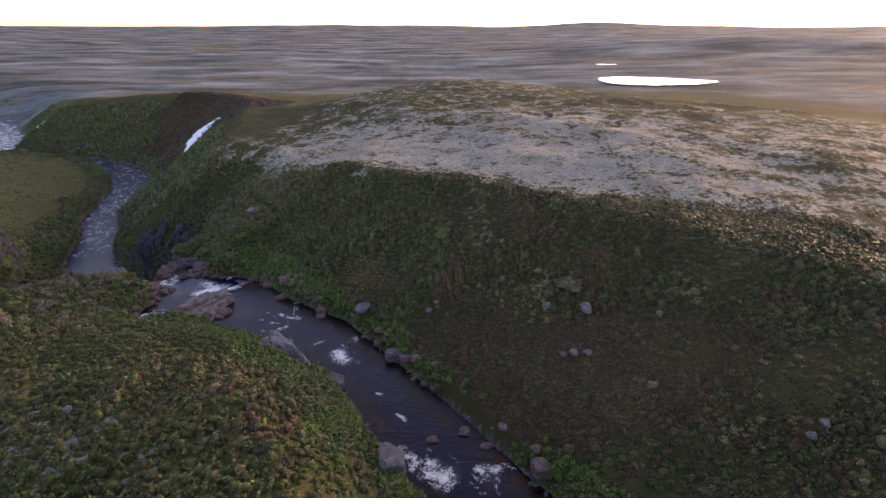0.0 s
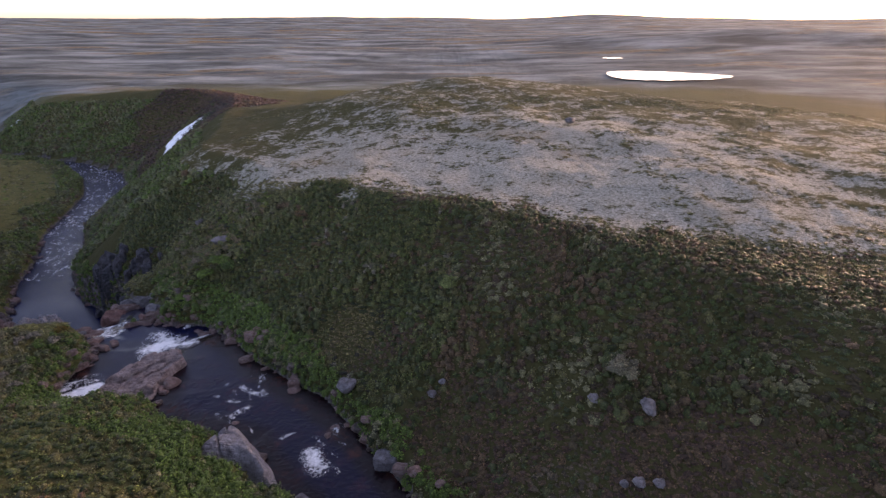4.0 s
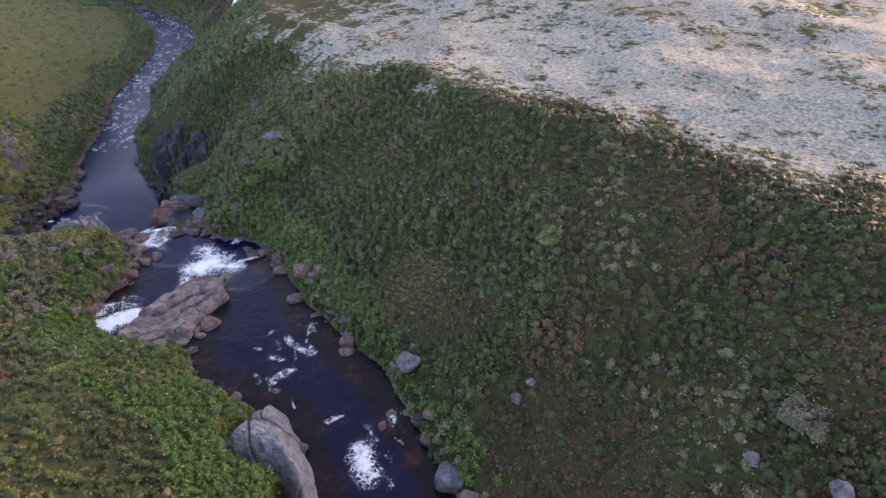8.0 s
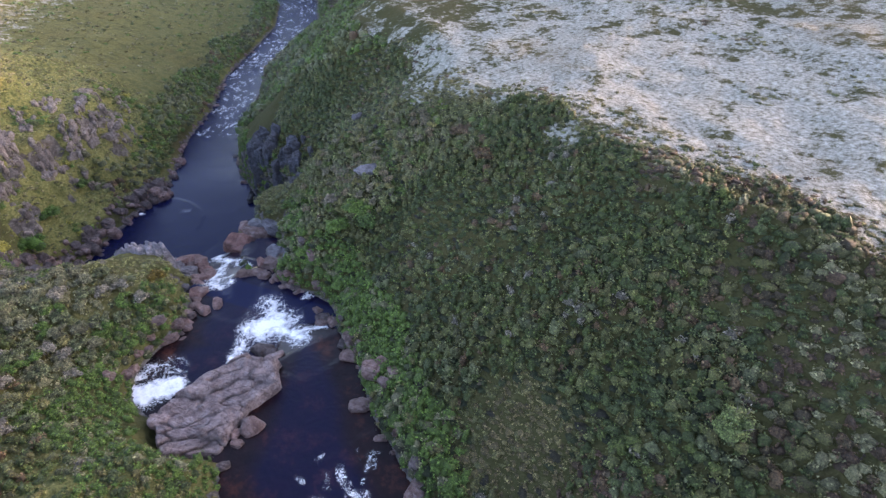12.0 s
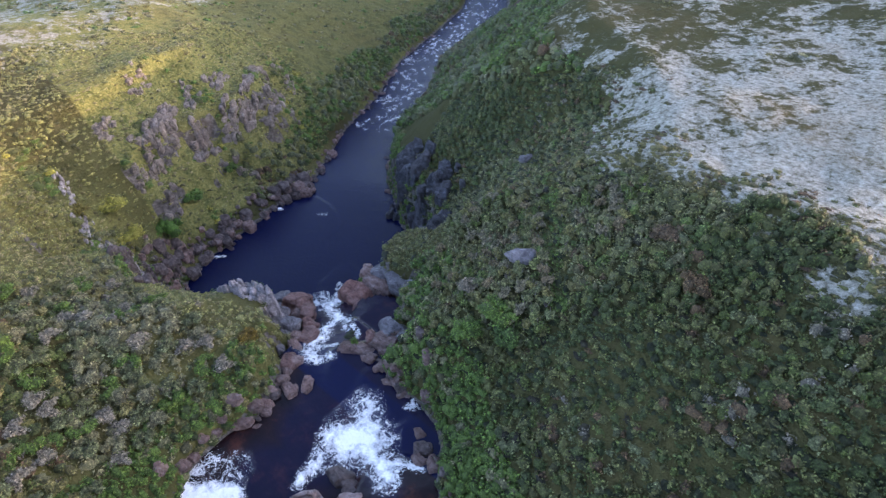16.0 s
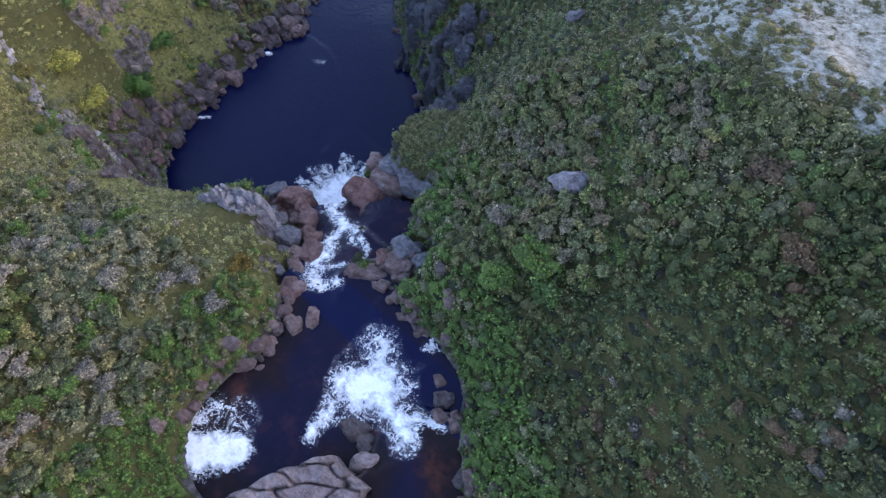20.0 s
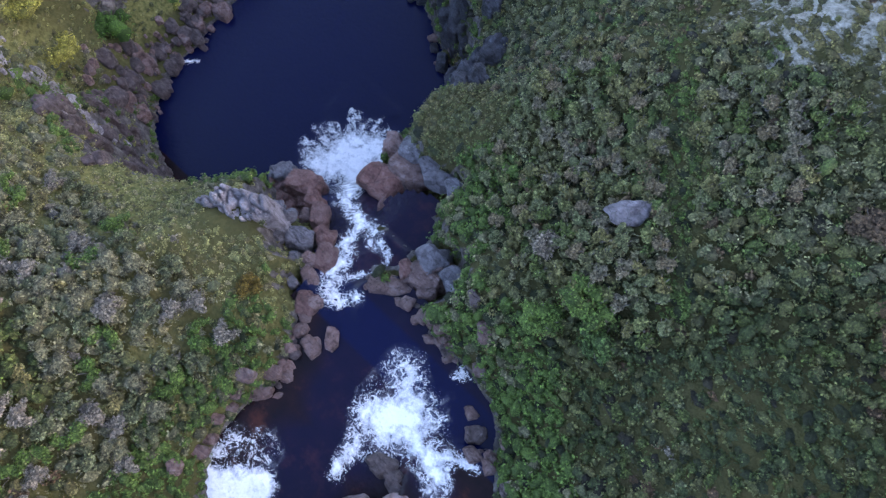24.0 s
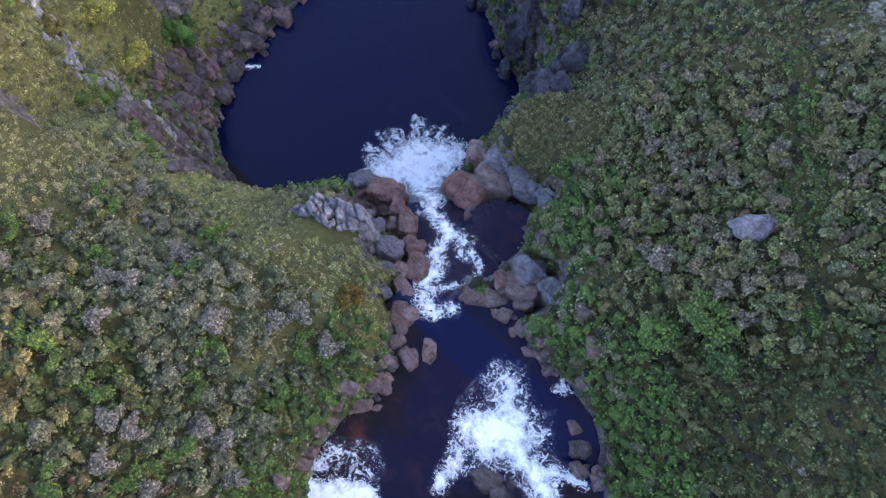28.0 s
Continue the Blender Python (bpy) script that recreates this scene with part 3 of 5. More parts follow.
RIGHT_SHORE = [(-36.7, 85.2, 1.2, 1.5), (-35.4, 83.6, 1.2, 1.1), (-33.0, 80.4, 1.5, 1.4), (-31.4, 79.9, 1.0, 1.4), (-36.0, 75.2, 2.5, 1.7), (-34.0, 81.2, 1.3, 1.1),
               (-38.5, 86.3, 1.0, 1.2), (-28.2, 77.7, 1.4, 1.7), (-27.8, 76.6, 1.1, 0.9), (-34.5, 75.1, 2.6, 1.7), (-32.3, 79.4, 1.5, 1.3), (-31.2, 79.6, 1.2, 1.2),
               (-24.2, 72.3, 2.1, 1.5), (-24.2, 74.6, 1.9, 1.7), (-22.6, 73.7, 1.3, 1.2), (-22.3, 74.6, 0.9, 1.2), (-23.6, 75.4, 1.2, 1.0)]
UPPER_REACH = [(-5.8, 55.2, 2.4, 2.2), (-4.3, 53.6, 1.7, 1.3), (-3.1, 52.7, 1.4, 1.2), (-17.2, 67.2, 1.4, 1.7), (-1.0, 51.0, 1.1, 0.8), (-1.0, 40.6, 1.4, 1.0),
               (2.1, 41.7, 1.3, 1.2), (4.1, 39.7, 1.7, 0.9), (8.4, 35.7, 1.9, 1.7), (-4.3, 35.0, 2.4, 3.4), (-11.9, 49.8, 2.0, 2.8), (8.2, 37.3, 1.1, 1.0),
               (-17.0, 66.1, 1.6, 1.1), (-27.6, 76.3, 1.8, 1.2), (-31.0, 67.5, 1.8, 1.8), (-31.2, 66.0, 1.0, 0.8), (-11.4, 60.2, 1.2, 0.7), (-11.9, 59.0, 0.8, 1.1),
               (-21.6, 61.0, 0.9, 0.7), (-2.0, 49.5, 0.9, 0.8), (5.6, 40.4, 1.0, 0.9)]
SLOPE = [(-34.9, 94.9, 3.2, 1.6), (-10.6, 63.6, 2.2, 2.1), (-1.8, 60.2, 1.0, 0.9), (16.1, 53.6, 1.4, 1.8), (12.2, 55.6, 1.1, 1.0), (13.6, 47.6, 1.1, 0.9), (15.0, 47.4, 1.0, 0.8),
         (12.6, 47.8, 0.8, 0.7), (29.2, 33.8, 1.0, 0.8), (30.8, 34.8, 0.9, 0.8), (-32.9, 38.4, 1.0, 1.3), (25.7, 132, 2.4, 1.8), (-45.5, 111, 1.8, 1.3), (-0.8, 61.4, 0.9, 0.7)]
WET = [(-36.0, 75.2), (-34.5, 75.1), (-34.4, 80.4), (-33.0, 80.4), (-33.6, 80.8), (-38.5, 86.3)]
for x, y, w, h in LEFT_SHORE:
    boulder(x, y, w, h, ROCK_PINK, "rounded pinkish granite boulder at the edge of the dark pool", "pool shore boulders", lift=0.12, turn=46, kind=rnd.choice((8, 9)), level=4)
for x, y, w, h in RIGHT_SHORE:
    boulder(x, y, w, h, ROCK_DARK if (x, y) in WET else ROCK_PINK, "wet pinkish-grey granite boulder below the scrub bank", "pool shore boulders", lift=0.0, turn=40, kind=rnd.choice((8, 9)), level=4)
for x, y, w, h in UPPER_REACH:
    boulder(x, y, w, h, ROCK_GREY if w > 1.9 else ROCK_PINK, "smooth grey-pink boulder in the shallow river", "river boulders", lift=0.12 if w < 2.3 else -0.2, kind=rnd.choice((3, 5, 6)) if w > 1.9 else None, level=4 if w > 1.9 else 3)
for x, y, w, h in SLOPE:
    boulder(x, y, w, h, ROCK_GREY, "pale grey lichen-covered boulder among low scrub", "slope boulders", lift=0.3 if w > 1.3 else 0.05, tall=0.8, turn=46 if x < -30 else 5, kind=rnd.choice((0, 1, 2, 7)), level=4)

# stones strewn along the water's edge
spots = []
for i in range(1500):
    t = rnd.random()
    k = rnd.choice(range(1, 20))
    a, b = CHAIN[k], CHAIN[k + 1]
    s = rnd.choice((-1, 1))
    ux, uy = b[0] - a[0], b[1] - a[1]
    n = math.hypot(ux, uy)
    w = a[2] + t * (b[2] - a[2]) + rnd.gauss(0.35, 0.45)
    spots.append((a[0] + t * ux + s * w * uy / n, a[1] + t * uy - s * w * ux / n, k))
spots = np.array(spots)
edge = land(spots[:, 0], spots[:, 1])[1]
spots = [p for p, e in zip(spots, edge) if -1.0 < e < 0.9 and not 10 < p[2] < 15][:290]
for x, y, k in spots:
    size = rnd.choice((0.45, 0.55, 0.7, 0.9, 1.2)) * (1.25 if k > 15 else 1.0)
    boulder(x, y, size, size * rnd.uniform(0.55, 0.95), rnd.choice((ROCK_PINK, ROCK_PINK, ROCK_DARK)), "small granite stone on the river bank", "bank stones", name="stone", level=3, kind=rnd.choice((4, 6, 8, 9)), turn=rnd.uniform(0, 180))

# the talus under the west cliff
spots = np.array([(rnd.uniform(-93, -77), rnd.uniform(78, 118)) for _ in range(3000)])
_, edge, side, _ = land(spots[:, 0], spots[:, 1])
spots = [(x, y, e) for (x, y), e, q in zip(spots, edge, side) if q < 0 and -0.6 < e < (5.2 if x > -84 else 3.5) * (0.5 + 0.5 * rnd.random()) - 3 * (y > 108)][:270]
for x, y, e in spots:
    size = rnd.choice((0.5, 0.6, 0.8, 1.0, 1.3, 1.9)) * (1.15 - 0.04 * max(e, 0))
    boulder(x, y, size, size * rnd.uniform(0.55, 0.95), rnd.choice((ROCK_DARK, ROCK_DARK, ROCK_PINK)), "angular dark block in the scree below the cliff", "scree blocks",
            kind=rnd.choice((3, 4, 5, 6)), tall=rnd.uniform(0.6, 1.0), name="scree_block", lift=0.1)


def part(name, mesh, parent, matrix, label=""):
    ob = new(name, mesh)
    ob.parent = parent
    ob.matrix_local = matrix
    return tagged(ob, label) if label else ob


def bedrock(name, label, corners, base, tops, turn, material, loose=(), bend=0.5, grain=(1.7, 1.15), ramp=0.6, blocky=1.1):
    """A jointed rock mass inside a polygon. tops: its height at the first corner and at the corner half way round."""
    P = np.array(corners, float)
    step = 0.085
    xs, ys = np.arange(P[:, 0].min() - 0.3, P[:, 0].max() + 0.3, step), np.arange(P[:, 1].min() - 0.3, P[:, 1].max() + 0.3, step)
    X, Y = np.meshgrid(xs, ys)
    Xw, Yw = X + bend * fbm(X, Y, 3.0, 3, 81), Y + bend * fbm(X, Y, 3.0, 3, 82)
    dist, inside = np.full(X.shape, 1e9), np.zeros(X.shape, bool)
    for (ax, ay), (bx, by) in zip(P, np.roll(P, -1, 0)):
        ux, uy = bx - ax, by - ay
        t = np.clip(((Xw - ax) * ux + (Yw - ay) * uy) / (ux * ux + uy * uy), 0, 1)
        dist = np.minimum(dist, np.hypot(Xw - ax - t * ux, Yw - ay - t * uy))
        inside ^= ((ay > Yw) != (by > Yw)) & (Xw < ux * (Yw - ay) / (uy if abs(uy) > 1e-6 else 1e-6) + ax)
    dist = np.where(inside, dist, -dist)
    a, b = P[0], P[len(P) // 2]
    along = np.clip(((X - a[0]) * (b[0] - a[0]) + (Y - a[1]) * (b[1] - a[1])) / ((b - a) @ (b - a)), 0, 1)
    top = tops[0] + (tops[1] - tops[0]) * along
    c, sn = math.cos(radians(turn)), math.sin(radians(turn))
    u, v = (c * X + sn * Y) / grain[0], (-sn * X + c * Y) / grain[1]
    first, second = np.full(X.shape, 9.0), np.full(X.shape, 9.0)
    cell, tu, tv = np.zeros(X.shape), np.zeros(X.shape), np.zeros(X.shape)
    for i, j in [(i, j) for i in (-1, 0, 1) for j in (-1, 0, 1)]:
        iu, iv = np.floor(u) + i, np.floor(v) + j
        du, dv = u - iu - 0.1 - 0.8 * lattice(iu, iv, 5), v - iv - 0.1 - 0.8 * lattice(iu, iv, 6)
        q = np.maximum(np.abs(du + 0.35 * dv), np.abs(dv - 0.35 * du))
        near = q < first
        second = np.where(near, first, np.minimum(second, q))
        cell, tu, tv = np.where(near, lattice(iu, iv, 7), cell), np.where(near, du * (lattice(iu, iv, 9) - 0.5), tu), np.where(near, dv * (lattice(iu, iv, 10) - 0.5), tv)
        first = np.where(near, q, first)
    border = (second - first) * min(grain)
    z = base + (top - base) * np.sqrt(ease((dist + 0.15) / ramp))
    z += blocky * ((cell - 0.5) + 0.7 * tu + 0.6 * tv) * ease((dist + 0.1) / 0.5) - 0.5 * np.exp(-(border / 0.075) ** 2)
    z += 0.28 * fbm(u * 0.8, v * 3.2, 1.0, 3, 86) * ease(dist / 0.5)
    z += (0.3 * fbm(X, Y, 0.9, 4, 84) + 0.16 * fbm(X, Y, 0.33, 3, 85)) * ease(dist / 0.5)
    faces = grid_faces(len(xs), len(ys))
    faces = faces[(dist > -0.35).ravel()[faces].all(1)]
    used, faces = np.unique(faces, return_inverse=True)
    ox, oy = P.mean(0)
    verts = np.stack([X - ox, Y - oy, z - base], -1).reshape(-1, 3)[used]
    holder = new(name)
    holder.matrix_world = pose(ox, oy, base)
    part("bedrock", mesh_of("bedrock", verts, faces.reshape(-1, 4), material), holder, Matrix())
    for x, y, zc, lu, lv, lh, kind in loose:
        m = pose(x - ox, y - oy, zc - base, rnd.uniform(-8, 8), rnd.uniform(-8, 8), turn + rnd.uniform(-20, 20)) @ Matrix.Diagonal((lu / 2 * 1.1, lv / 2 * 1.1, lh / 2 * 1.1, 1))
        part("loose_block", stone_mesh(kind, material, 3), holder, m)
    return tagged(holder, label, "rock outcrop", "river outcrops")


# the slab between the upper river and the pool
bedrock("rock_slab", "long jointed slab of pinkish granite across the river",
        [(-39.8, 66.0), (-37.6, 70.0), (-35.9, 72.8), (-32.6, 73.8), (-31.0, 71.6), (-31.6, 67.0), (-31.8, 64.6), (-35.4, 63.2)], 2.0, (4.4, 5.2), 40, ROCK_SLAB,
        [(-38.2, 65.4, 4.2, 1.6, 1.1, 1.0, 6), (-34.0, 74.3, 3.3, 2.0, 1.4, 1.4, 1)], bend=1.5, grain=(3.4, 1.15), blocky=0.7, ramp=0.4)
bedrock("rock_slab", "pale grey bedrock slab sloping from the scrub into the river",
        [(-23.9, 53.6), (-22.8, 56.6), (-21.3, 59.6), (-19.6, 58.8), (-17.0, 56.3), (-14.2, 52.6), (-12.4, 49.6), (-14.6, 49.4), (-17.2, 52.2), (-20.4, 53.4)], 3.6, (7.9, 6.9), -52, ROCK_PALE, grain=(5.5, 2.6), blocky=0.55, ramp=2.2)
# the narrows
bedrock("rock_wall", "reddish bedrock under the blocks beside the narrow cascade",
        [(-59.6, 84.2), (-58.0, 86.3), (-54.6, 86.4), (-51.2, 84.5), (-48.3, 82.6), (-46.8, 80.7), (-46.3, 78.8), (-47.4, 76.9), (-49.6, 78.8), (-51.8, 80.7), (-54.4, 82.2), (-57.2, 82.6)],
        -12.0, (-2.6, 1.9), -48, ROCK_RED, grain=(1.5, 1.1), blocky=1.0)
bedrock("rock_wall", "big rounded pink granite mass beside the cascade",
        [(-52.6, 88.8), (-52.8, 91.8), (-51.6, 94.3), (-47.4, 93.9), (-44.6, 92.5), (-46.7, 90.4), (-47.5, 89.2), (-48.0, 87.2), (-50.2, 87.0)], -12.0, (-1.0, 1.6), 38, ROCK_RED, grain=(4.2, 0.8), ramp=1.6, blocky=0.7, bend=1.2)
bedrock("rock_wall", "grey and pink rock shelf above the dark pool",
        [(-45.2, 82.6), (-44.1, 84.0), (-44.3, 85.4), (-43.9, 87.2), (-42.1, 88.3), (-40.2, 88.1), (-38.9, 86.7), (-40.7, 85.5), (-42.6, 83.6)], 0.5, (1.9, 3.2), 46, ROCK_PINK, grain=(2.6, 1.2), ramp=1.2, blocky=0.8)
# x, y, top, length, width, turn, rock, kind
NARROWS = [(-55.4, 85.3, -0.4, 3.1, 2.5, 30, ROCK_RED, 8), (-53.3, 84.7, 0.7, 1.8, 1.7, 10, ROCK_RED, 9), (-51.7, 84.1, 1.4, 1.5, 2.3, 38, ROCK_RED, 8), (-50.0, 83.1, 1.7, 1.9, 2.3, 40, ROCK_RED, 9),
           (-48.6, 82.0, 2.1, 1.7, 2.8, 44, ROCK_RED, 8), (-48.1, 80.2, 2.6, 1.6, 2.6, 50, ROCK_PINK, 9), (-47.0, 78.9, 2.9, 1.7, 2.2, 46, ROCK_RED, 8), (-52.6, 83.4, 1.0, 1.2, 1.3, 0, ROCK_PINK, 9),
           (-49.4, 81.2, 2.2, 1.3, 1.2, 20, ROCK_PINK, 8), (-57.9, 85.1, -1.6, 1.8, 2.0, 60, ROCK_GREY, 8), (-58.6, 84.4, -2.0, 1.4, 1.5, 10, ROCK_GREY, 9), (-53.4, 82.2, 2.0, 2.0, 1.3, 70, ROCK_GREY, 9),
           (-51.2, 81.8, 2.2, 2.1, 1.9, 35, ROCK_GREY, 8), (-50.0, 80.4, 2.4, 1.7, 1.6, 15, ROCK_GREY, 9), (-54.6, 82.2, 1.6, 1.7, 1.1, 60, ROCK_GREY, 8), (-52.2, 80.8, 2.6, 1.0, 0.9, 0, ROCK_GREY, 9), (-48.9, 79.3, 2.7, 0.9, 0.8, 0, ROCK_GREY, 8),
           (-50.2, 89.8, 1.3, 4.6, 4.2, 60, ROCK_RED, 9), (-49.4, 91.2, 1.5, 3.4, 2.8, 20, ROCK_PINK, 8), (-48.6, 88.2, 0.6, 1.9, 2.4, 20, ROCK_RED, 8), (-51.9, 92.2, 0.6, 2.6, 2.4, 0, ROCK_PINK, 9),
           (-50.0, 92.6, 1.6, 2.4, 2.9, 30, ROCK_GREY, 8), (-48.0, 92.3, 2.2, 2.0, 1.6, 30, ROCK_GREY, 9), (-46.8, 91.9, 2.3, 2.2, 1.6, 25, ROCK_GREY, 8), (-45.1, 92.1, 3.0, 2.1, 1.7, 30, ROCK_GREY, 9), (-50.6, 94.2, 0.8, 2.0, 1.8, 0, ROCK_GREY, 8),
           (-43.7, 83.6, 2.9, 3.3, 1.7, 35, ROCK_PINK, 8), (-43.6, 85.2, 3.0, 1.3, 1.8, 30, ROCK_RED, 9), (-42.6, 86.9, 3.7, 2.7, 2.7, 40, ROCK_GREY, 9), (-42.2, 85.6, 3.3, 2.2, 1.8, 30, ROCK_PINK, 8), (-40.3, 87.0, 3.8, 2.9, 2.5, 50, ROCK_GREY, 9), (-44.9, 82.8, 2.2, 1.2, 1.9, 20, ROCK_DARK, 9), (-41.5, 85.0, 3.0, 1.4, 1.0, 40, ROCK_PINK, 8)]
for x, y, top, a, b, turn, rock, kind in NARROWS:
    ob = new("boulder", stone_mesh(kind, rock, 4))
    c = 0.5 * min(a, b)
    ob.matrix_world = pose(x, y, top - c, rnd.uniform(-10, 10), rnd.uniform(-10, 10), turn + rnd.uniform(-8, 8)) @ Matrix.Diagonal((a * 0.54, b * 0.54, c * 1.15, 1))
    tint = "dark wet" if rock is ROCK_DARK else "weathered grey" if rock is ROCK_GREY else "rounded reddish" if rock is ROCK_RED else "pale pink"
    tagged(ob, tint + " granite boulder wedged beside the cascade", "boulder", "narrows boulders")
bedrock("rock_ledge", "pale flaking rock ledge in the grass",
        [(-57.6, 78.6), (-56.8, 81.2), (-54.2, 82.6), (-52.2, 81.8), (-53.6, 79.4)], 1.6, (5.4, 4.7), -20, ROCK_PALE, grain=(1.2, 0.5), blocky=0.7)


def cliff_field(name, label, n, x0, x1, y0, y1, e0, e1, size, material, want_right, tall):
    """Ribs of bedrock, five blocks each, on the steep ground between two distances from the water."""
    spots = np.array([(rnd.uniform(x0, x1), rnd.uniform(y0, y1)) for _ in range(1500)])
    z, e, side, _ = land(spots[:, 0], spots[:, 1])
    good = [(x, y, h) for (x, y), h, q, s in zip(spots, z, e, side) if (s > 0) == want_right and e0 < q < e1][:n]
    for x, y, h in good:
        base = tagged(new(name), label, "rock outcrop", name.replace("_", " ") + "s")
        base.matrix_world = pose(x, y, h)
        for k in range(5):
            s = size * rnd.uniform(0.5, 1.2)
            px, py = x + rnd.gauss(0, size * 0.45) * (k > 0), y + rnd.gauss(0, size * 0.45) * (k > 0)
            m = pose(px - x, py - y, ground_at(px, py) - h - s * 0.15, rnd.uniform(-8, 8), rnd.uniform(-8, 8), rnd.uniform(0, 180)) @ Matrix.Diagonal((s * 0.5, s * 0.38, s * tall, 1))
            part("block", stone_mesh(rnd.choice((3, 4, 5, 6)), material, 3), base, m)


def rib(name, label, x0, y0, x1, y1, width, size, tall, material, n):
    """A rib of upright flakes of rock running over the ground from one point to another."""
    mx, my = (x0 + x1) / 2, (y0 + y1) / 2
    h = ground_at(mx, my)
    base = tagged(new(name), label, "rock outcrop", name.replace("_", " ") + "s")
    base.matrix_world = pose(mx, my, h)
    turn = math.degrees(math.atan2(y1 - y0, x1 - x0))
    for k in range(n):
        t, s = (k + rnd.random()) / n, rnd.gauss(0, 0.4) * width
        px, py = x0 + t * (x1 - x0) - s * math.sin(radians(turn)), y0 + t * (y1 - y0) + s * math.cos(radians(turn))
        w = size * rnd.uniform(0.55, 1.3)
        m = pose(px - mx, py - my, ground_at(px, py) - h - w * 0.1, rnd.uniform(-14, 14), rnd.uniform(-14, 14), turn + rnd.uniform(-22, 22)) @ Matrix.Diagonal((w * 0.75, w * 0.34, w * tall * rnd.uniform(0.6, 1.2), 1))
        part("flake", stone_mesh(rnd.choice((3, 4, 5, 6, 8, 9)), material, 2 if w < 0.8 else 3), base, m)


for x0, y0, x1, y1, width, size, tall, n in [(-92.0, 88.2, -95.6, 91.6, 1.6, 1.5, 1.0, 22), (-90.6, 87.0, -92.4, 88.6, 1.0, 1.1, 0.9, 10), (-94.6, 93.0, -97.6, 95.0, 1.2, 1.4, 0.9, 14), (-91.6, 94.6, -94.4, 97.4, 1.2, 1.4, 0.9, 14),
                                             (-92.4, 100.4, -94.6, 103.8, 1.2, 1.5, 0.9, 14), (-94.0, 105.4, -97.4, 108.0, 1.2, 1.6, 0.8, 13), (-95.4, 110.6, -98.0, 113.6, 1.2, 1.6, 0.7, 12), (-96.8, 97.6, -100.4, 100.0, 1.4, 1.4, 0.6, 12),
                                             (-98.6, 103.6, -101.6, 106.4, 1.4, 1.5, 0.6, 11), (-95.0, 84.4, -97.4, 87.0, 1.1, 1.2, 0.6, 10), (-89.2, 84.6, -90.6, 86.2, 0.7, 0.9, 0.8, 8), (-100.0, 92.0, -103.0, 94.6, 1.6, 1.2, 0.4, 9)]:
    rib("cliff_rib", "pale pinkish-grey cliff rib standing out of grass", x0, y0, x1, y1, width, size * 0.8, tall * 0.95, ROCK_BROWN, int(n * 1.8))
for x0, y0, x1, y1, width, size, tall, n in [(-90.4, 77.2, -86.6, 76.4, 0.7, 0.9, 0.45, 14), (-85.6, 76.2, -81.6, 75.8, 0.9, 1.0, 0.5, 18), (-82.0, 76.4, -77.6, 76.6, 1.2, 1.1, 0.5, 22), (-77.6, 76.6, -73.4, 76.8, 1.2, 1.1, 0.5, 22)]:
    rib("rock_ledge", "flaking lavender-grey rock ledge slanting down the grassy slope", x0, y0, x1, y1, width * 0.9, size * 0.72, tall * 1.2, ROCK_PALE, int(n * 2.2))
cliff_field("cliff_outcrop", "broken grey-brown cliff blocks on the steep grassy slope", 14, -108, -86, 82, 122, 5.5, 13.5, 1.5, ROCK_BROWN, False, 0.6)
cliff_field("cliff_outcrop", "dark pinkish rock face dropping into the pool", 13, -86, -66, 72, 82, 0.3, 2.4, 1.3, ROCK_DARK, False, 0.9)
# these blocks carry the overhang's shade in their colour
cliff_field("cliff_outcrop", "bluish cliff under the overhanging scrub, its shade put into the rock colour", 22, -70, -51, 99, 120, 0.2, 4.2, 2.0, ROCK_BLUE, True, 1.1)

# ---- white water ----
FALLS = [(-33.4, 77.0, -36.0, 78.2, 1.0, 1.0), (-36.6, 78.0, -37.8, 77.6, 1.9, 1.15), (-37.6, 78.5, -38.8, 80.2, 1.3, 0.8), (-34.6, 77.2, -33.9, 78.4, 0.6, 0.9), (-33.9, 78.4, -31.8, 78.7, 0.5, 0.85),
         (-38.6, 75.2, -37.9, 73.2, 0.7, 0.9), (-36.2, 82.3, -35.9, 82.7, 0.4, 0.9),
         (-44.4, 67.2, -42.2, 67.4, 1.0, 1.5), (-42.4, 67.6, -40.9, 69.3, 0.8, 1.5), (-44.6, 68.2, -44.3, 69.8, 0.8, 0.8), (-43.6, 69.6, -42.4, 70.6, 1.2, 0.5)]
CASCADE = [(-46.0, 80.3, -45.0, 81.6, 0.5, 1.0), (-46.1, 80.5, -47.6, 82.2, 0.75, 1.1), (-47.6, 82.2, -48.6, 84.0, 0.7, 1.0), (-48.6, 84.0, -49.5, 86.0, 0.65, 1.0), (-49.5, 86.0, -52.2, 87.0, 0.6, 1.0),
           (-52.2, 87.0, -57, 90.4, 1.0, 1.2), (-49.2, 86.2, -47.6, 85.8, 0.5, 0.9), (-47.6, 85.8, -45.9, 85.0, 0.45, 0.85), (-45.9, 85.0, -45.6, 83.6, 0.4, 0.8), (-45.6, 83.6, -46.4, 82.4, 0.35, 0.75),
           (-57.6, 91.0, -59.6, 91.6, 2.3, 1.3), (-60.2, 90.2, -57.8, 93.8, 2.0, 1.25), (-61.4, 89.4, -62.2, 88.8, 1.1, 1.1), (-57.6, 94.2, -57.2, 95.6, 1.2, 1.1), (-60.4, 91.6, -59.8, 93.4, 1.6, 1.1)]
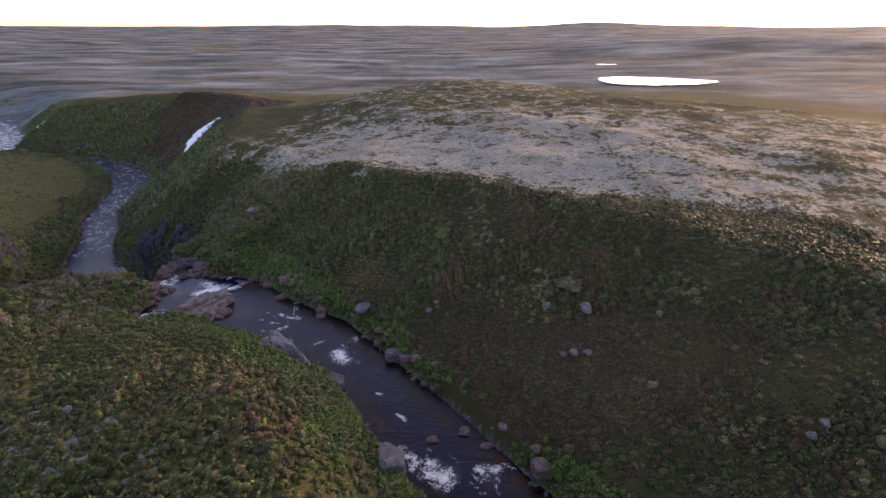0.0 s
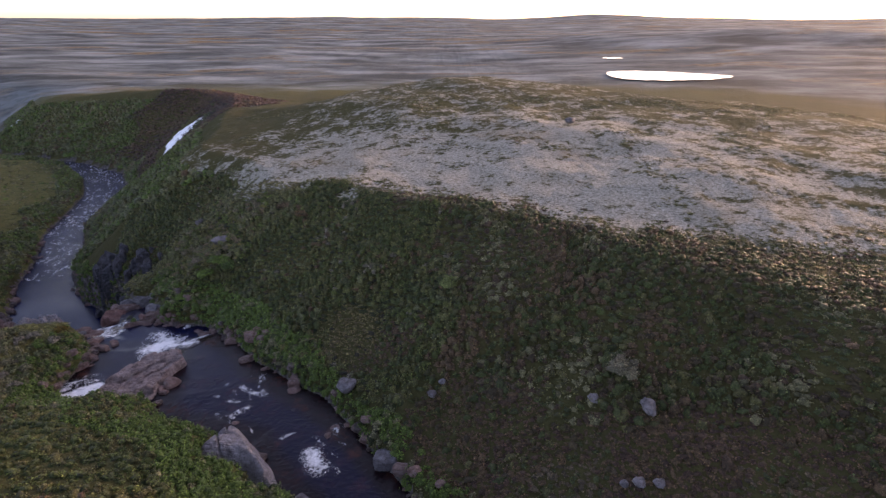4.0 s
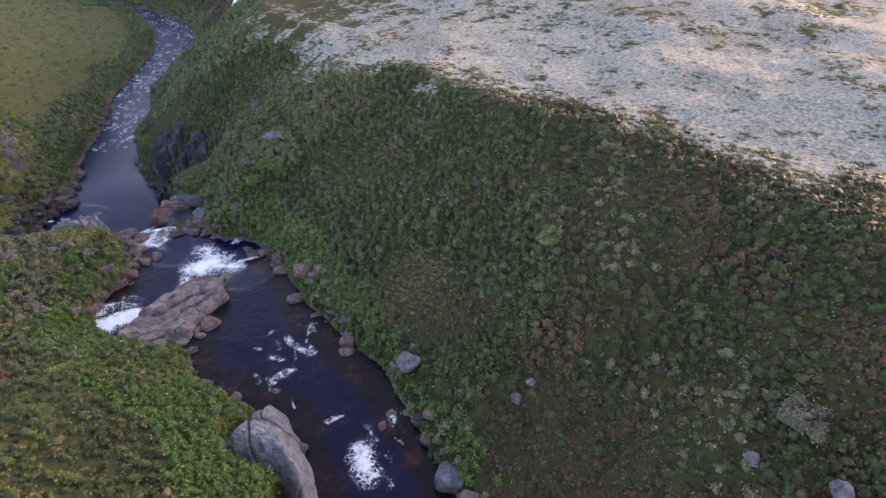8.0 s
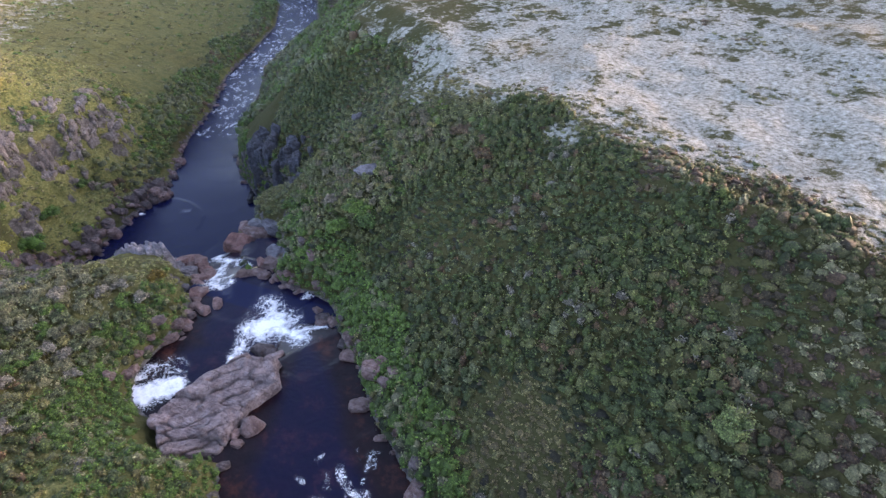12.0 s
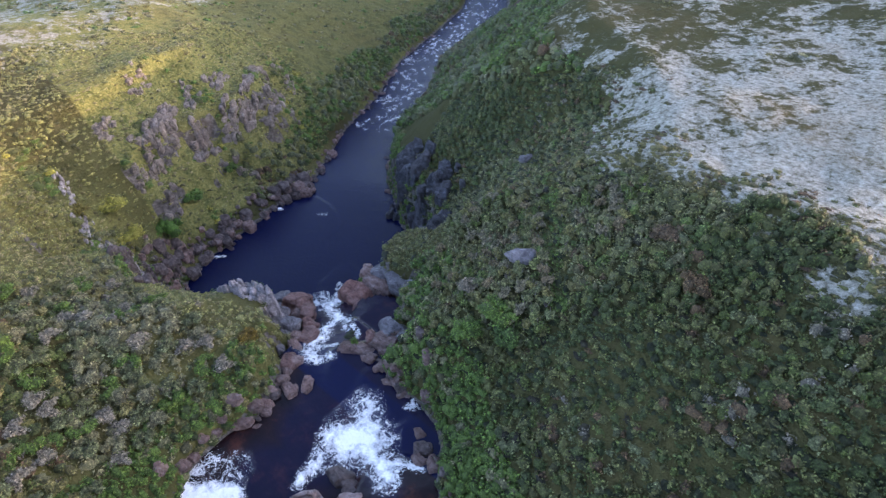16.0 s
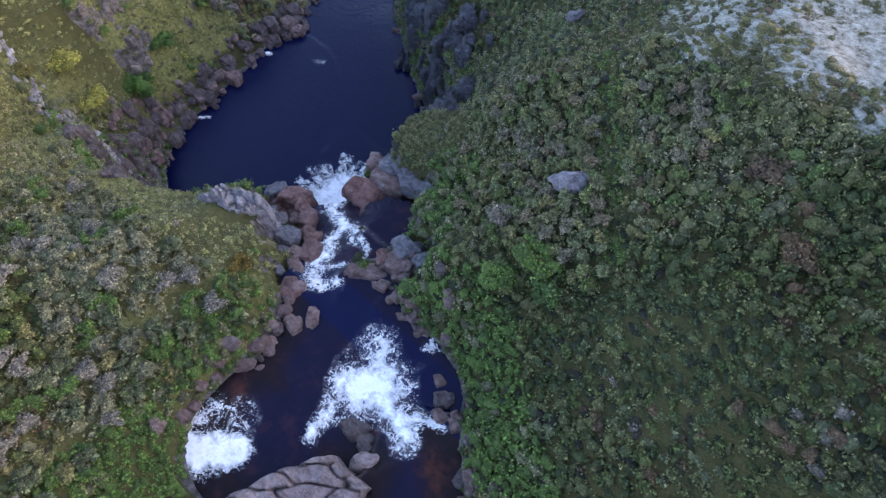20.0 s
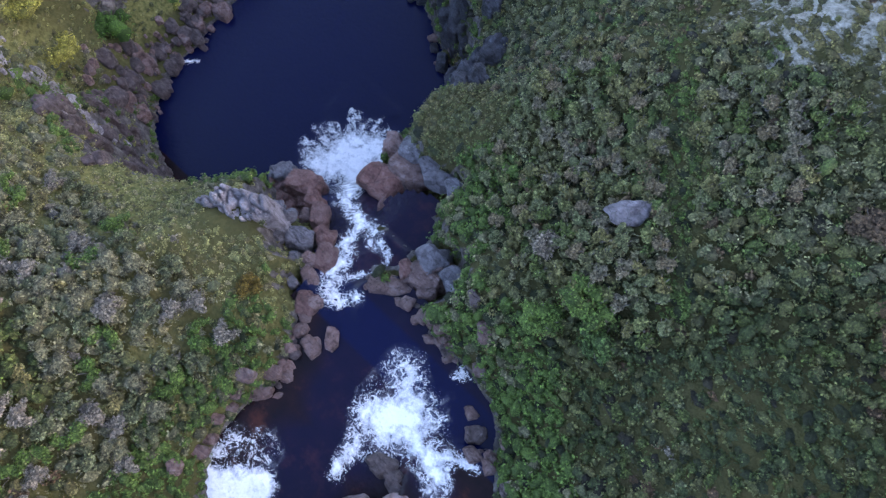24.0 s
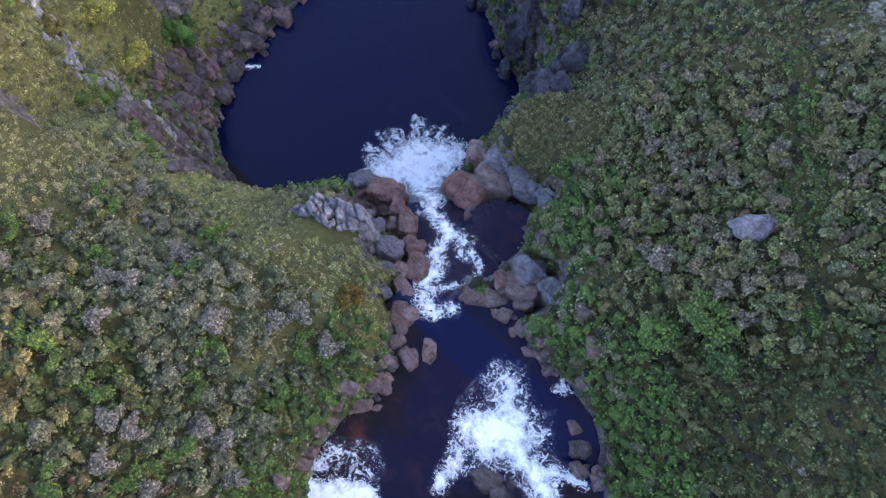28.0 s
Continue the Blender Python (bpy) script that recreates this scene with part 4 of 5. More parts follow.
for k in range(46):  # spray thrown out over the plunge pool
    a, r = radians(rnd.uniform(75, 225)), rnd.uniform(2.4, 5.0)
    x, y = -59.4 + 0.6 * r * math.cos(a), 91.6 + 0.6 * r * math.sin(a)
    CASCADE.append((x, y, x + 0.55 * r * math.cos(a), y + 0.55 * r * math.sin(a), rnd.uniform(0.2, 0.4), rnd.uniform(0.5, 0.85)))
RIFFLES = [(-12.1, 54.8, -12.6, 56.3, 1.0, 0.95), (0.3, 35.6, -1, 37, 1.0, 0.85), (-2.8, 37.6, -3.5, 39, 0.8, 0.8), (5, 36.5, 3.5, 36.8, 0.6, 0.8),
           (-23.2, 67.3, -21.6, 66.0, 0.4, 0.64), (-21.6, 66.0, -20, 65.9, 0.4, 0.64), (-21.8, 62.1, -21.2, 63.6, 0.35, 0.6), (-11.3, 59.3, -11.4, 60.5, 0.35, 0.85), (-81.6, 84.6, -81.2, 86.4, 0.3, 1.0), (-80.9, 87.6, -80.2, 88.8, 0.25, 0.9), (-83.6, 99.2, -82.8, 100.6, 0.3, 0.9), (-77.4, 103.4, -76.4, 104.4, 0.4, 0.5),
           (-16.2, 58.6, -15.6, 59.4, 0.25, 0.8), (-6.4, 48.0, -6.9, 48.3, 0.3, 0.8), (-3.9, 43.6, -4.3, 44.2, 0.3, 0.8)]


def foam_sheet(name, features, label, step=0.14):
    xs = np.array([f[0] for f in features] + [f[2] for f in features])
    ys = np.array([f[1] for f in features] + [f[3] for f in features])
    gx_, gy_ = np.arange(xs.min() - 5, xs.max() + 5, step), np.arange(ys.min() - 5, ys.max() + 5, step)
    X, Y = np.meshgrid(gx_, gy_)
    dens = np.zeros(X.shape)
    X0, Y0 = X, Y
    X, Y = X + 1.1 * fbm(X, Y, 1.7, 3, 63), Y + 1.1 * fbm(X, Y, 1.7, 3, 64)
    for ax, ay, bx, by, r, strength in features:
        ux, uy = bx - ax, by - ay
        far = 1.8 * r + 0.9
        i0, i1 = np.searchsorted(gx_, (min(ax, bx) - far, max(ax, bx) + far))
        j0, j1 = np.searchsorted(gy_, (min(ay, by) - far, max(ay, by) + far))
        x_, y_ = X[j0:j1, i0:i1], Y[j0:j1, i0:i1]
        t = np.clip(((x_ - ax) * ux + (y_ - ay) * uy) / (ux * ux + uy * uy), 0, 1)
        q = np.hypot(x_ - ax - t * ux, y_ - ay - t * uy) / r
        dens[j0:j1, i0:i1] = np.maximum(dens[j0:j1, i0:i1], strength * 1.15 * np.clip(1 - (q / 1.75) ** 1.3, 0, 1))
    X, Y = X0, Y0
    keep = (dens > 0.05).ravel()
    faces = grid_faces(len(gx_), len(gy_))
    faces = faces[keep[faces].all(1)]
    used, faces = np.unique(faces, return_inverse=True)
    X, Y, dens = X.ravel()[used], Y.ravel()[used], np.clip(dens.ravel()[used], 0, 1.3)
    d, level, *_ = river(X, Y)
    lively = chop(X, Y)
    z = level + 0.16 * lively * fbm(X, Y, 1.6, 3, 51) + 0.05 + 0.2 * np.clip(dens - 0.4, 0, 1) * (0.5 + fbm(X, Y, 0.7, 3, 61))
    me = mesh_of(name, np.stack([X, Y, z], -1), faces.reshape(-1, 4), FOAM, colours=np.stack([dens, dens, dens], -1), colour_name="depth")
    return tagged(new(name, me), label, "white water", kind="stuff")


foam_sheet("white_water", FALLS, "white foaming water below the rock ledge")
foam_sheet("white_water", [(*f[:5], f[5] * (0.84 if k < 10 else 1.0)) for k, f in enumerate(CASCADE)], "white cascade through the narrows into the plunge pool")
LOWER_RIFFLES = []
for a, b in list(zip(CHAIN, CHAIN[1:]))[17:26]:
    for _ in range(62 if a[1] < 150 else 105):
        t, s = rnd.random(), rnd.uniform(-0.85, 0.85) * a[2]
        x, y = a[0] + t * (b[0] - a[0]) + s, a[1] + t * (b[1] - a[1]) + 0.4 * s
        LOWER_RIFFLES.append((x, y, x - rnd.uniform(-0.3, 0.8), y + rnd.uniform(0.2, 1.1), rnd.uniform(0.2, 0.45), rnd.uniform(0.38, 0.68)))
foam_sheet("riffle_foam", LOWER_RIFFLES, "broken white riffles on the lower river", 0.2)
FAR_RAPIDS = []
for a, b in list(zip(CHAIN, CHAIN[1:]))[25:28]:
    for _ in range(70):
        t, s = rnd.random(), rnd.uniform(-0.9, 0.9)
        w = s * (a[2] + t * (b[2] - a[2]))
        x, y = a[0] + t * (b[0] - a[0]) + w, a[1] + t * (b[1] - a[1]) + 0.5 * w
        FAR_RAPIDS.append((x, y, x - rnd.uniform(1, 3.5), y + rnd.uniform(0.5, 3.5), rnd.uniform(0.5, 1.3), rnd.uniform(0.6, 0.95)))
foam_sheet("far_rapids", FAR_RAPIDS, "white rapids on the far bend of the river", 0.45)
for ax, ay, bx, by, r, q in RIFFLES[:9]:
    for _ in range(9 if r > 0.5 else 4):
        x, y = ax + rnd.gauss(0, 1.3), ay + rnd.gauss(0, 1.3)
        RIFFLES.append((x, y, x - rnd.uniform(0.2, 0.9), y + rnd.uniform(0.2, 1.0), rnd.uniform(0.15, 0.3), rnd.uniform(0.36, 0.55)))
foam_sheet("riffle_foam", RIFFLES, "thin white riffles on the dark river")


# ---- snow ----
def snow_patch(x0, y0, x1, y1, half, seed):
    us, vs = np.linspace(-0.15, 1.15, 60), np.linspace(-1.6, 1.6, 40)
    U, V = np.meshgrid(us, vs)
    ux, uy = x1 - x0, y1 - y0
    n = math.hypot(ux, uy)
    wide = half * (0.45 + 0.75 * np.clip(U, 0, 1)) * (1 + 0.5 * fbm(U * 20, V * 0, 5, 3, seed))
    X, Y = x0 + U * ux - V * wide * uy / n, y0 + U * uy + V * wide * ux / n
    q = np.abs(V) ** 2 + np.clip(np.abs(U - 0.5) * 2 - 0.55, 0, 1) ** 2 * 4 + 0.5 * fbm(X, Y, 3, 3, seed)
    z = land(X, Y)[0] + np.clip(1.15 - q, -0.6, 0.5) * 1.1
    faces = grid_faces(60, 40)
    faces = faces[(q < 1.45).ravel()[faces].all(1)]
    used, faces = np.unique(faces, return_inverse=True)
    v = np.stack([X, Y, z], -1).reshape(-1, 3)[used]
    return tagged(new("snow_patch", mesh_of("snow_patch", v, faces.reshape(-1, 4), SNOW)), "old white snow patch lingering on a shaded slope", "snow", "snow patches")


snow_patch(-95.8, 200.5, -91.8, 215.5, 6.4, 3)
snow_patch(-206, 270, -200, 276, 2.4, 4)


# ---- plants ----
def sprays(px, py, pz, nx, ny, nz, size, tint, rng):
    """Leaf sprays: one bent kite of two triangles each, facing about along (nx, ny, nz)."""
    n = len(px)
    nor = np.stack([nx, ny, nz], -1) + rng.normal(0, 0.45, (n, 3))
    nor /= np.linalg.norm(nor, axis=1, keepdims=True)
    t = np.cross(nor, rng.normal(size=(n, 3)))
    t /= np.linalg.norm(t, axis=1, keepdims=True)
    b = np.cross(nor, t)
    c = np.stack([px, py, pz], -1)
    s = (size * rng.uniform(0.65, 1.35, n))[:, None]
    v = np.stack([c - t * s, c + b * s * 0.62 + nor * s * 0.25, c + t * s - nor * s * 0.15, c - b * s * 0.62 + nor * s * 0.25], 1).reshape(-1, 3)
    i = np.arange(n)[:, None] * 4
    return v, np.concatenate([i + (0, 1, 2), i + (0, 2, 3)], 1).reshape(-1, 3), np.repeat(tint, 4, axis=0)


RINGS, AROUND = (48, 92), 7


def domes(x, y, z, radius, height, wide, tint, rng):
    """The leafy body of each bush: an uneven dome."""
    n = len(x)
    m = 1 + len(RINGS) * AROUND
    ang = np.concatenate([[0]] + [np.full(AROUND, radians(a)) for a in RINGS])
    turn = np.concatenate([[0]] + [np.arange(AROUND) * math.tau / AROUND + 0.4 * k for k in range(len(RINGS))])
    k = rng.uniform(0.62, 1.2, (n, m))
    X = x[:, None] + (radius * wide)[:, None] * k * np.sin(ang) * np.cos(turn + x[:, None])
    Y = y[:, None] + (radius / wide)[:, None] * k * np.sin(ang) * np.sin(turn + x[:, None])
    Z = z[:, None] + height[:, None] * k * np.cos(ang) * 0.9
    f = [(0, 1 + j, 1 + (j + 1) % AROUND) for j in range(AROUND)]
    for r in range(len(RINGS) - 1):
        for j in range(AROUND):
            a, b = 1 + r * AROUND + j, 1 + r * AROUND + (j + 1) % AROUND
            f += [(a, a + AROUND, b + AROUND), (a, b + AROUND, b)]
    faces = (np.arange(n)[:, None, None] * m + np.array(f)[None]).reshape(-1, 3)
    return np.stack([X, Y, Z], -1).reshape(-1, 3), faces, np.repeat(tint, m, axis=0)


def bushes(x, y, z, radius, height, tint, count, size, rng, vary=0.2):
    """Leafy domes, darkened as shade behind the leaves, with sprays standing out of them."""
    n = len(x)
    wide = rng.uniform(0.72, 1.4, n)
    k = np.repeat(np.arange(n), count)
    m = len(k)
    cosv = rng.uniform(0.05, 1, m)
    sinv = np.sqrt(1 - cosv ** 2)
    a = rng.uniform(0, math.tau, m)
    deep = rng.uniform(0.78, 1.18, m)
    dx, dy, dz = np.cos(a) * sinv, np.sin(a) * sinv, cosv
    px, py = x[k] + dx * radius[k] * deep * wide[k], y[k] + dy * radius[k] * deep / wide[k]
    pz = z[k] + dz * height[k] * deep
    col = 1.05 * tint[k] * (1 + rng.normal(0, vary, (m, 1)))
    v1, f1, c1 = sprays(px, py, pz, dx, dy, dz + 0.3, size * (0.8 + 0.4 * rng.random(m)), np.clip(col, 0.005, 1), rng)
    # 0.6 of the tint: shade inside the bush painted into the domes
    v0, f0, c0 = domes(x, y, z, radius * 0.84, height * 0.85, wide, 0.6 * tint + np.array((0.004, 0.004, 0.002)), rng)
    return np.concatenate([v0, v1]), np.concatenate([f0, f1 + len(v0)]), np.concatenate([c0, c1])


GREY_GREEN, OLIVE, BRIGHT, DEEP = (0.245, 0.237, 0.13), (0.215, 0.195, 0.078), (0.122, 0.205, 0.045), (0.09, 0.12, 0.045)
MOSS, SAGE, BROWN, TWIG = (0.165, 0.178, 0.066), (0.165, 0.185, 0.092), (0.165, 0.105, 0.06), (0.24, 0.215, 0.175)
FOREST, FERN, LAUREL = (0.075, 0.105, 0.032), (0.115, 0.15, 0.042), (0.14, 0.14, 0.055)
YELLOW = (0.4, 0.37, 0.075)
TURF, STRAW = (0.325, 0.325, 0.12), (0.36, 0.32, 0.16)


def mixed(rng, x, y, palette, weights, patch=6.0, seed=70):
    """A tint for each plant: kinds keep together in patches."""
    field = np.clip(0.5 + 1.1 * fbm(x, y, patch, 2, seed) + rng.normal(0, 0.2, len(x)), 0, 0.999)
    edges = np.cumsum(weights) / np.sum(weights)
    return np.array(palette)[np.searchsorted(edges, field)]


def scatter(x0, x1, y0, y1, gap, rng):
    xs, ys = np.meshgrid(np.arange(x0, x1, gap), np.arange(y0, y1, gap))
    x = xs.ravel() + rng.uniform(-0.5, 0.5, xs.size) * gap
    y = ys.ravel() + rng.uniform(-0.5, 0.5, xs.size) * gap
    return x, y


BARE = [(14, 45, 15, 8, 0.95), (-12.5, 72, 4.0, 3.2, 0.85), (1.5, 56, 6, 5, 0.6), (-7.7, 68.5, 4, 3, 0.7), (-54.8, 80.2, 3, 1.6, 0.9), (-34.9, 94.9, 1.0, 0.7, 1.0), (-62, 77.6, 13, 2.8, 0.97), (-52.5, 78.6, 4.5, 2.2, 0.9), (-78, 69, 8, 6, 0.7), (-82, 71.5, 11, 4, 0.9), (-97, 214, 6, 13, 1.0), (-35.5, 68.4, 6, 6, 1.0), (-19.4, 56.2, 2.6, 2.6, 1.0), (-15.8, 52.6, 2.0, 2.6, 1.0),
        (-48.2, 79.4, 2.0, 2.0, 1.0), (-51.2, 81.8, 2.6, 1.8, 1.0), (-54.6, 84.8, 2.6, 1.5, 1.0), (-58, 85.2, 2.2, 1.6, 1.0), (-42.5, 86, 2.6, 2.4, 1.0), (-49, 90.3, 3.2, 3.2, 1.0), (-47, 92, 2.2, 1.3, 1.0), (-48.4, 96.4, 3.4, 3.4, 0.95)]


def bare(x, y):
    b = np.zeros(x.shape)
    for cx, cy, ax, ay, k in BARE:
        b = np.maximum(b, k * ease(1.6 - ((x - cx) / ax) ** 2 - ((y - cy) / ay) ** 2))
    return b


def plant_cover(name, label, x, y, rng, keep, radius, tall, count, size, palette, weights, patch=6.0, category="scrub"):
    z, e, side, up = land(x, y)
    ok = keep(x, y, z, e, side, up) & (rng.random(len(x)) > (bare(x, y) if category in ("scrub", "undergrowth") else 0 * x))
    x, y, z = x[ok], y[ok], z[ok]
    r = radius * rng.uniform(0.65, 1.3, len(x)) * (1 + 0.5 * fbm(x, y, 5, 2, 77))
    h = r * (tall(x, y) if callable(tall) else tall) * rng.uniform(0.8, 1.25, len(x))
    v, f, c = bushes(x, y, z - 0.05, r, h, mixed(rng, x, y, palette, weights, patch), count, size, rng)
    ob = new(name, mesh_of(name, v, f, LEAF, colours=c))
    return tagged(ob, label, category, kind="stuff"), len(x)


prng = np.random.default_rng(12)
lush = lambda x, y, e, s: e < 2.8 + 3.5 * fbm(x, y, 7, 2, 44) + 4.0 * ((s < 0) & (x > -47) & (x < -8)) + 2.2 * ((s > 0) & (x < -14) & (x > -46))
heathy = lambda x, y: x + 0.12 * (y - 60) + 14 * fbm(x, y, 12, 3, 45) > 0
russet = lambda x, y: ((x + 95) / 40) ** 2 + ((y - 236) / 46) ** 2 + 1.6 * fbm(x, y, 16, 3, 53) < 1
near_land = lambda x, y: (y < 124) & (x > -84)
stature = lambda x, y: np.clip(1.15 + 1.7 * fbm(x, y, 8, 2, 91), 0.45, 2.0) + 1.1 * np.exp(-((x + 40) / 7) ** 2 - ((y - 99) / 8) ** 2)
clearing = lambda x, y: (((x + 12.5) / 5.2) ** 2 + ((y - 71.5) / 4.2) ** 2 + 1.2 * fbm(x, y, 3, 2, 98) < 1)


def gully(x, y):
    """A mossy runnel that comes down through the scrub."""
    ux, uy = 9.5, -14.0
    t = np.clip(((x + 39.5) * ux + (y - 106) * uy) / (ux * ux + uy * uy), 0, 1)
    return np.hypot(x + 39.5 - t * ux, y - 106 - t * uy) + 1.6 * fbm(x, y, 4, 2, 88) < 1.05


high_scrub = lambda x, y: ((x + 42) / 17) ** 2 + ((y - 102) / 14) ** 2 + 1.0 * fbm(x, y, 7, 2, 89) < 1
stand = lambda x, y: (x > -45) & (x < -29.5) & (y > 89.5) & (y < 104.5) & (fbm(x, y, 6, 2, 99) > -0.22)
low_hill = lambda x, y: y + 0.35 * (x + 40) + 9 * fbm(x, y, 10, 3, 92) < 60

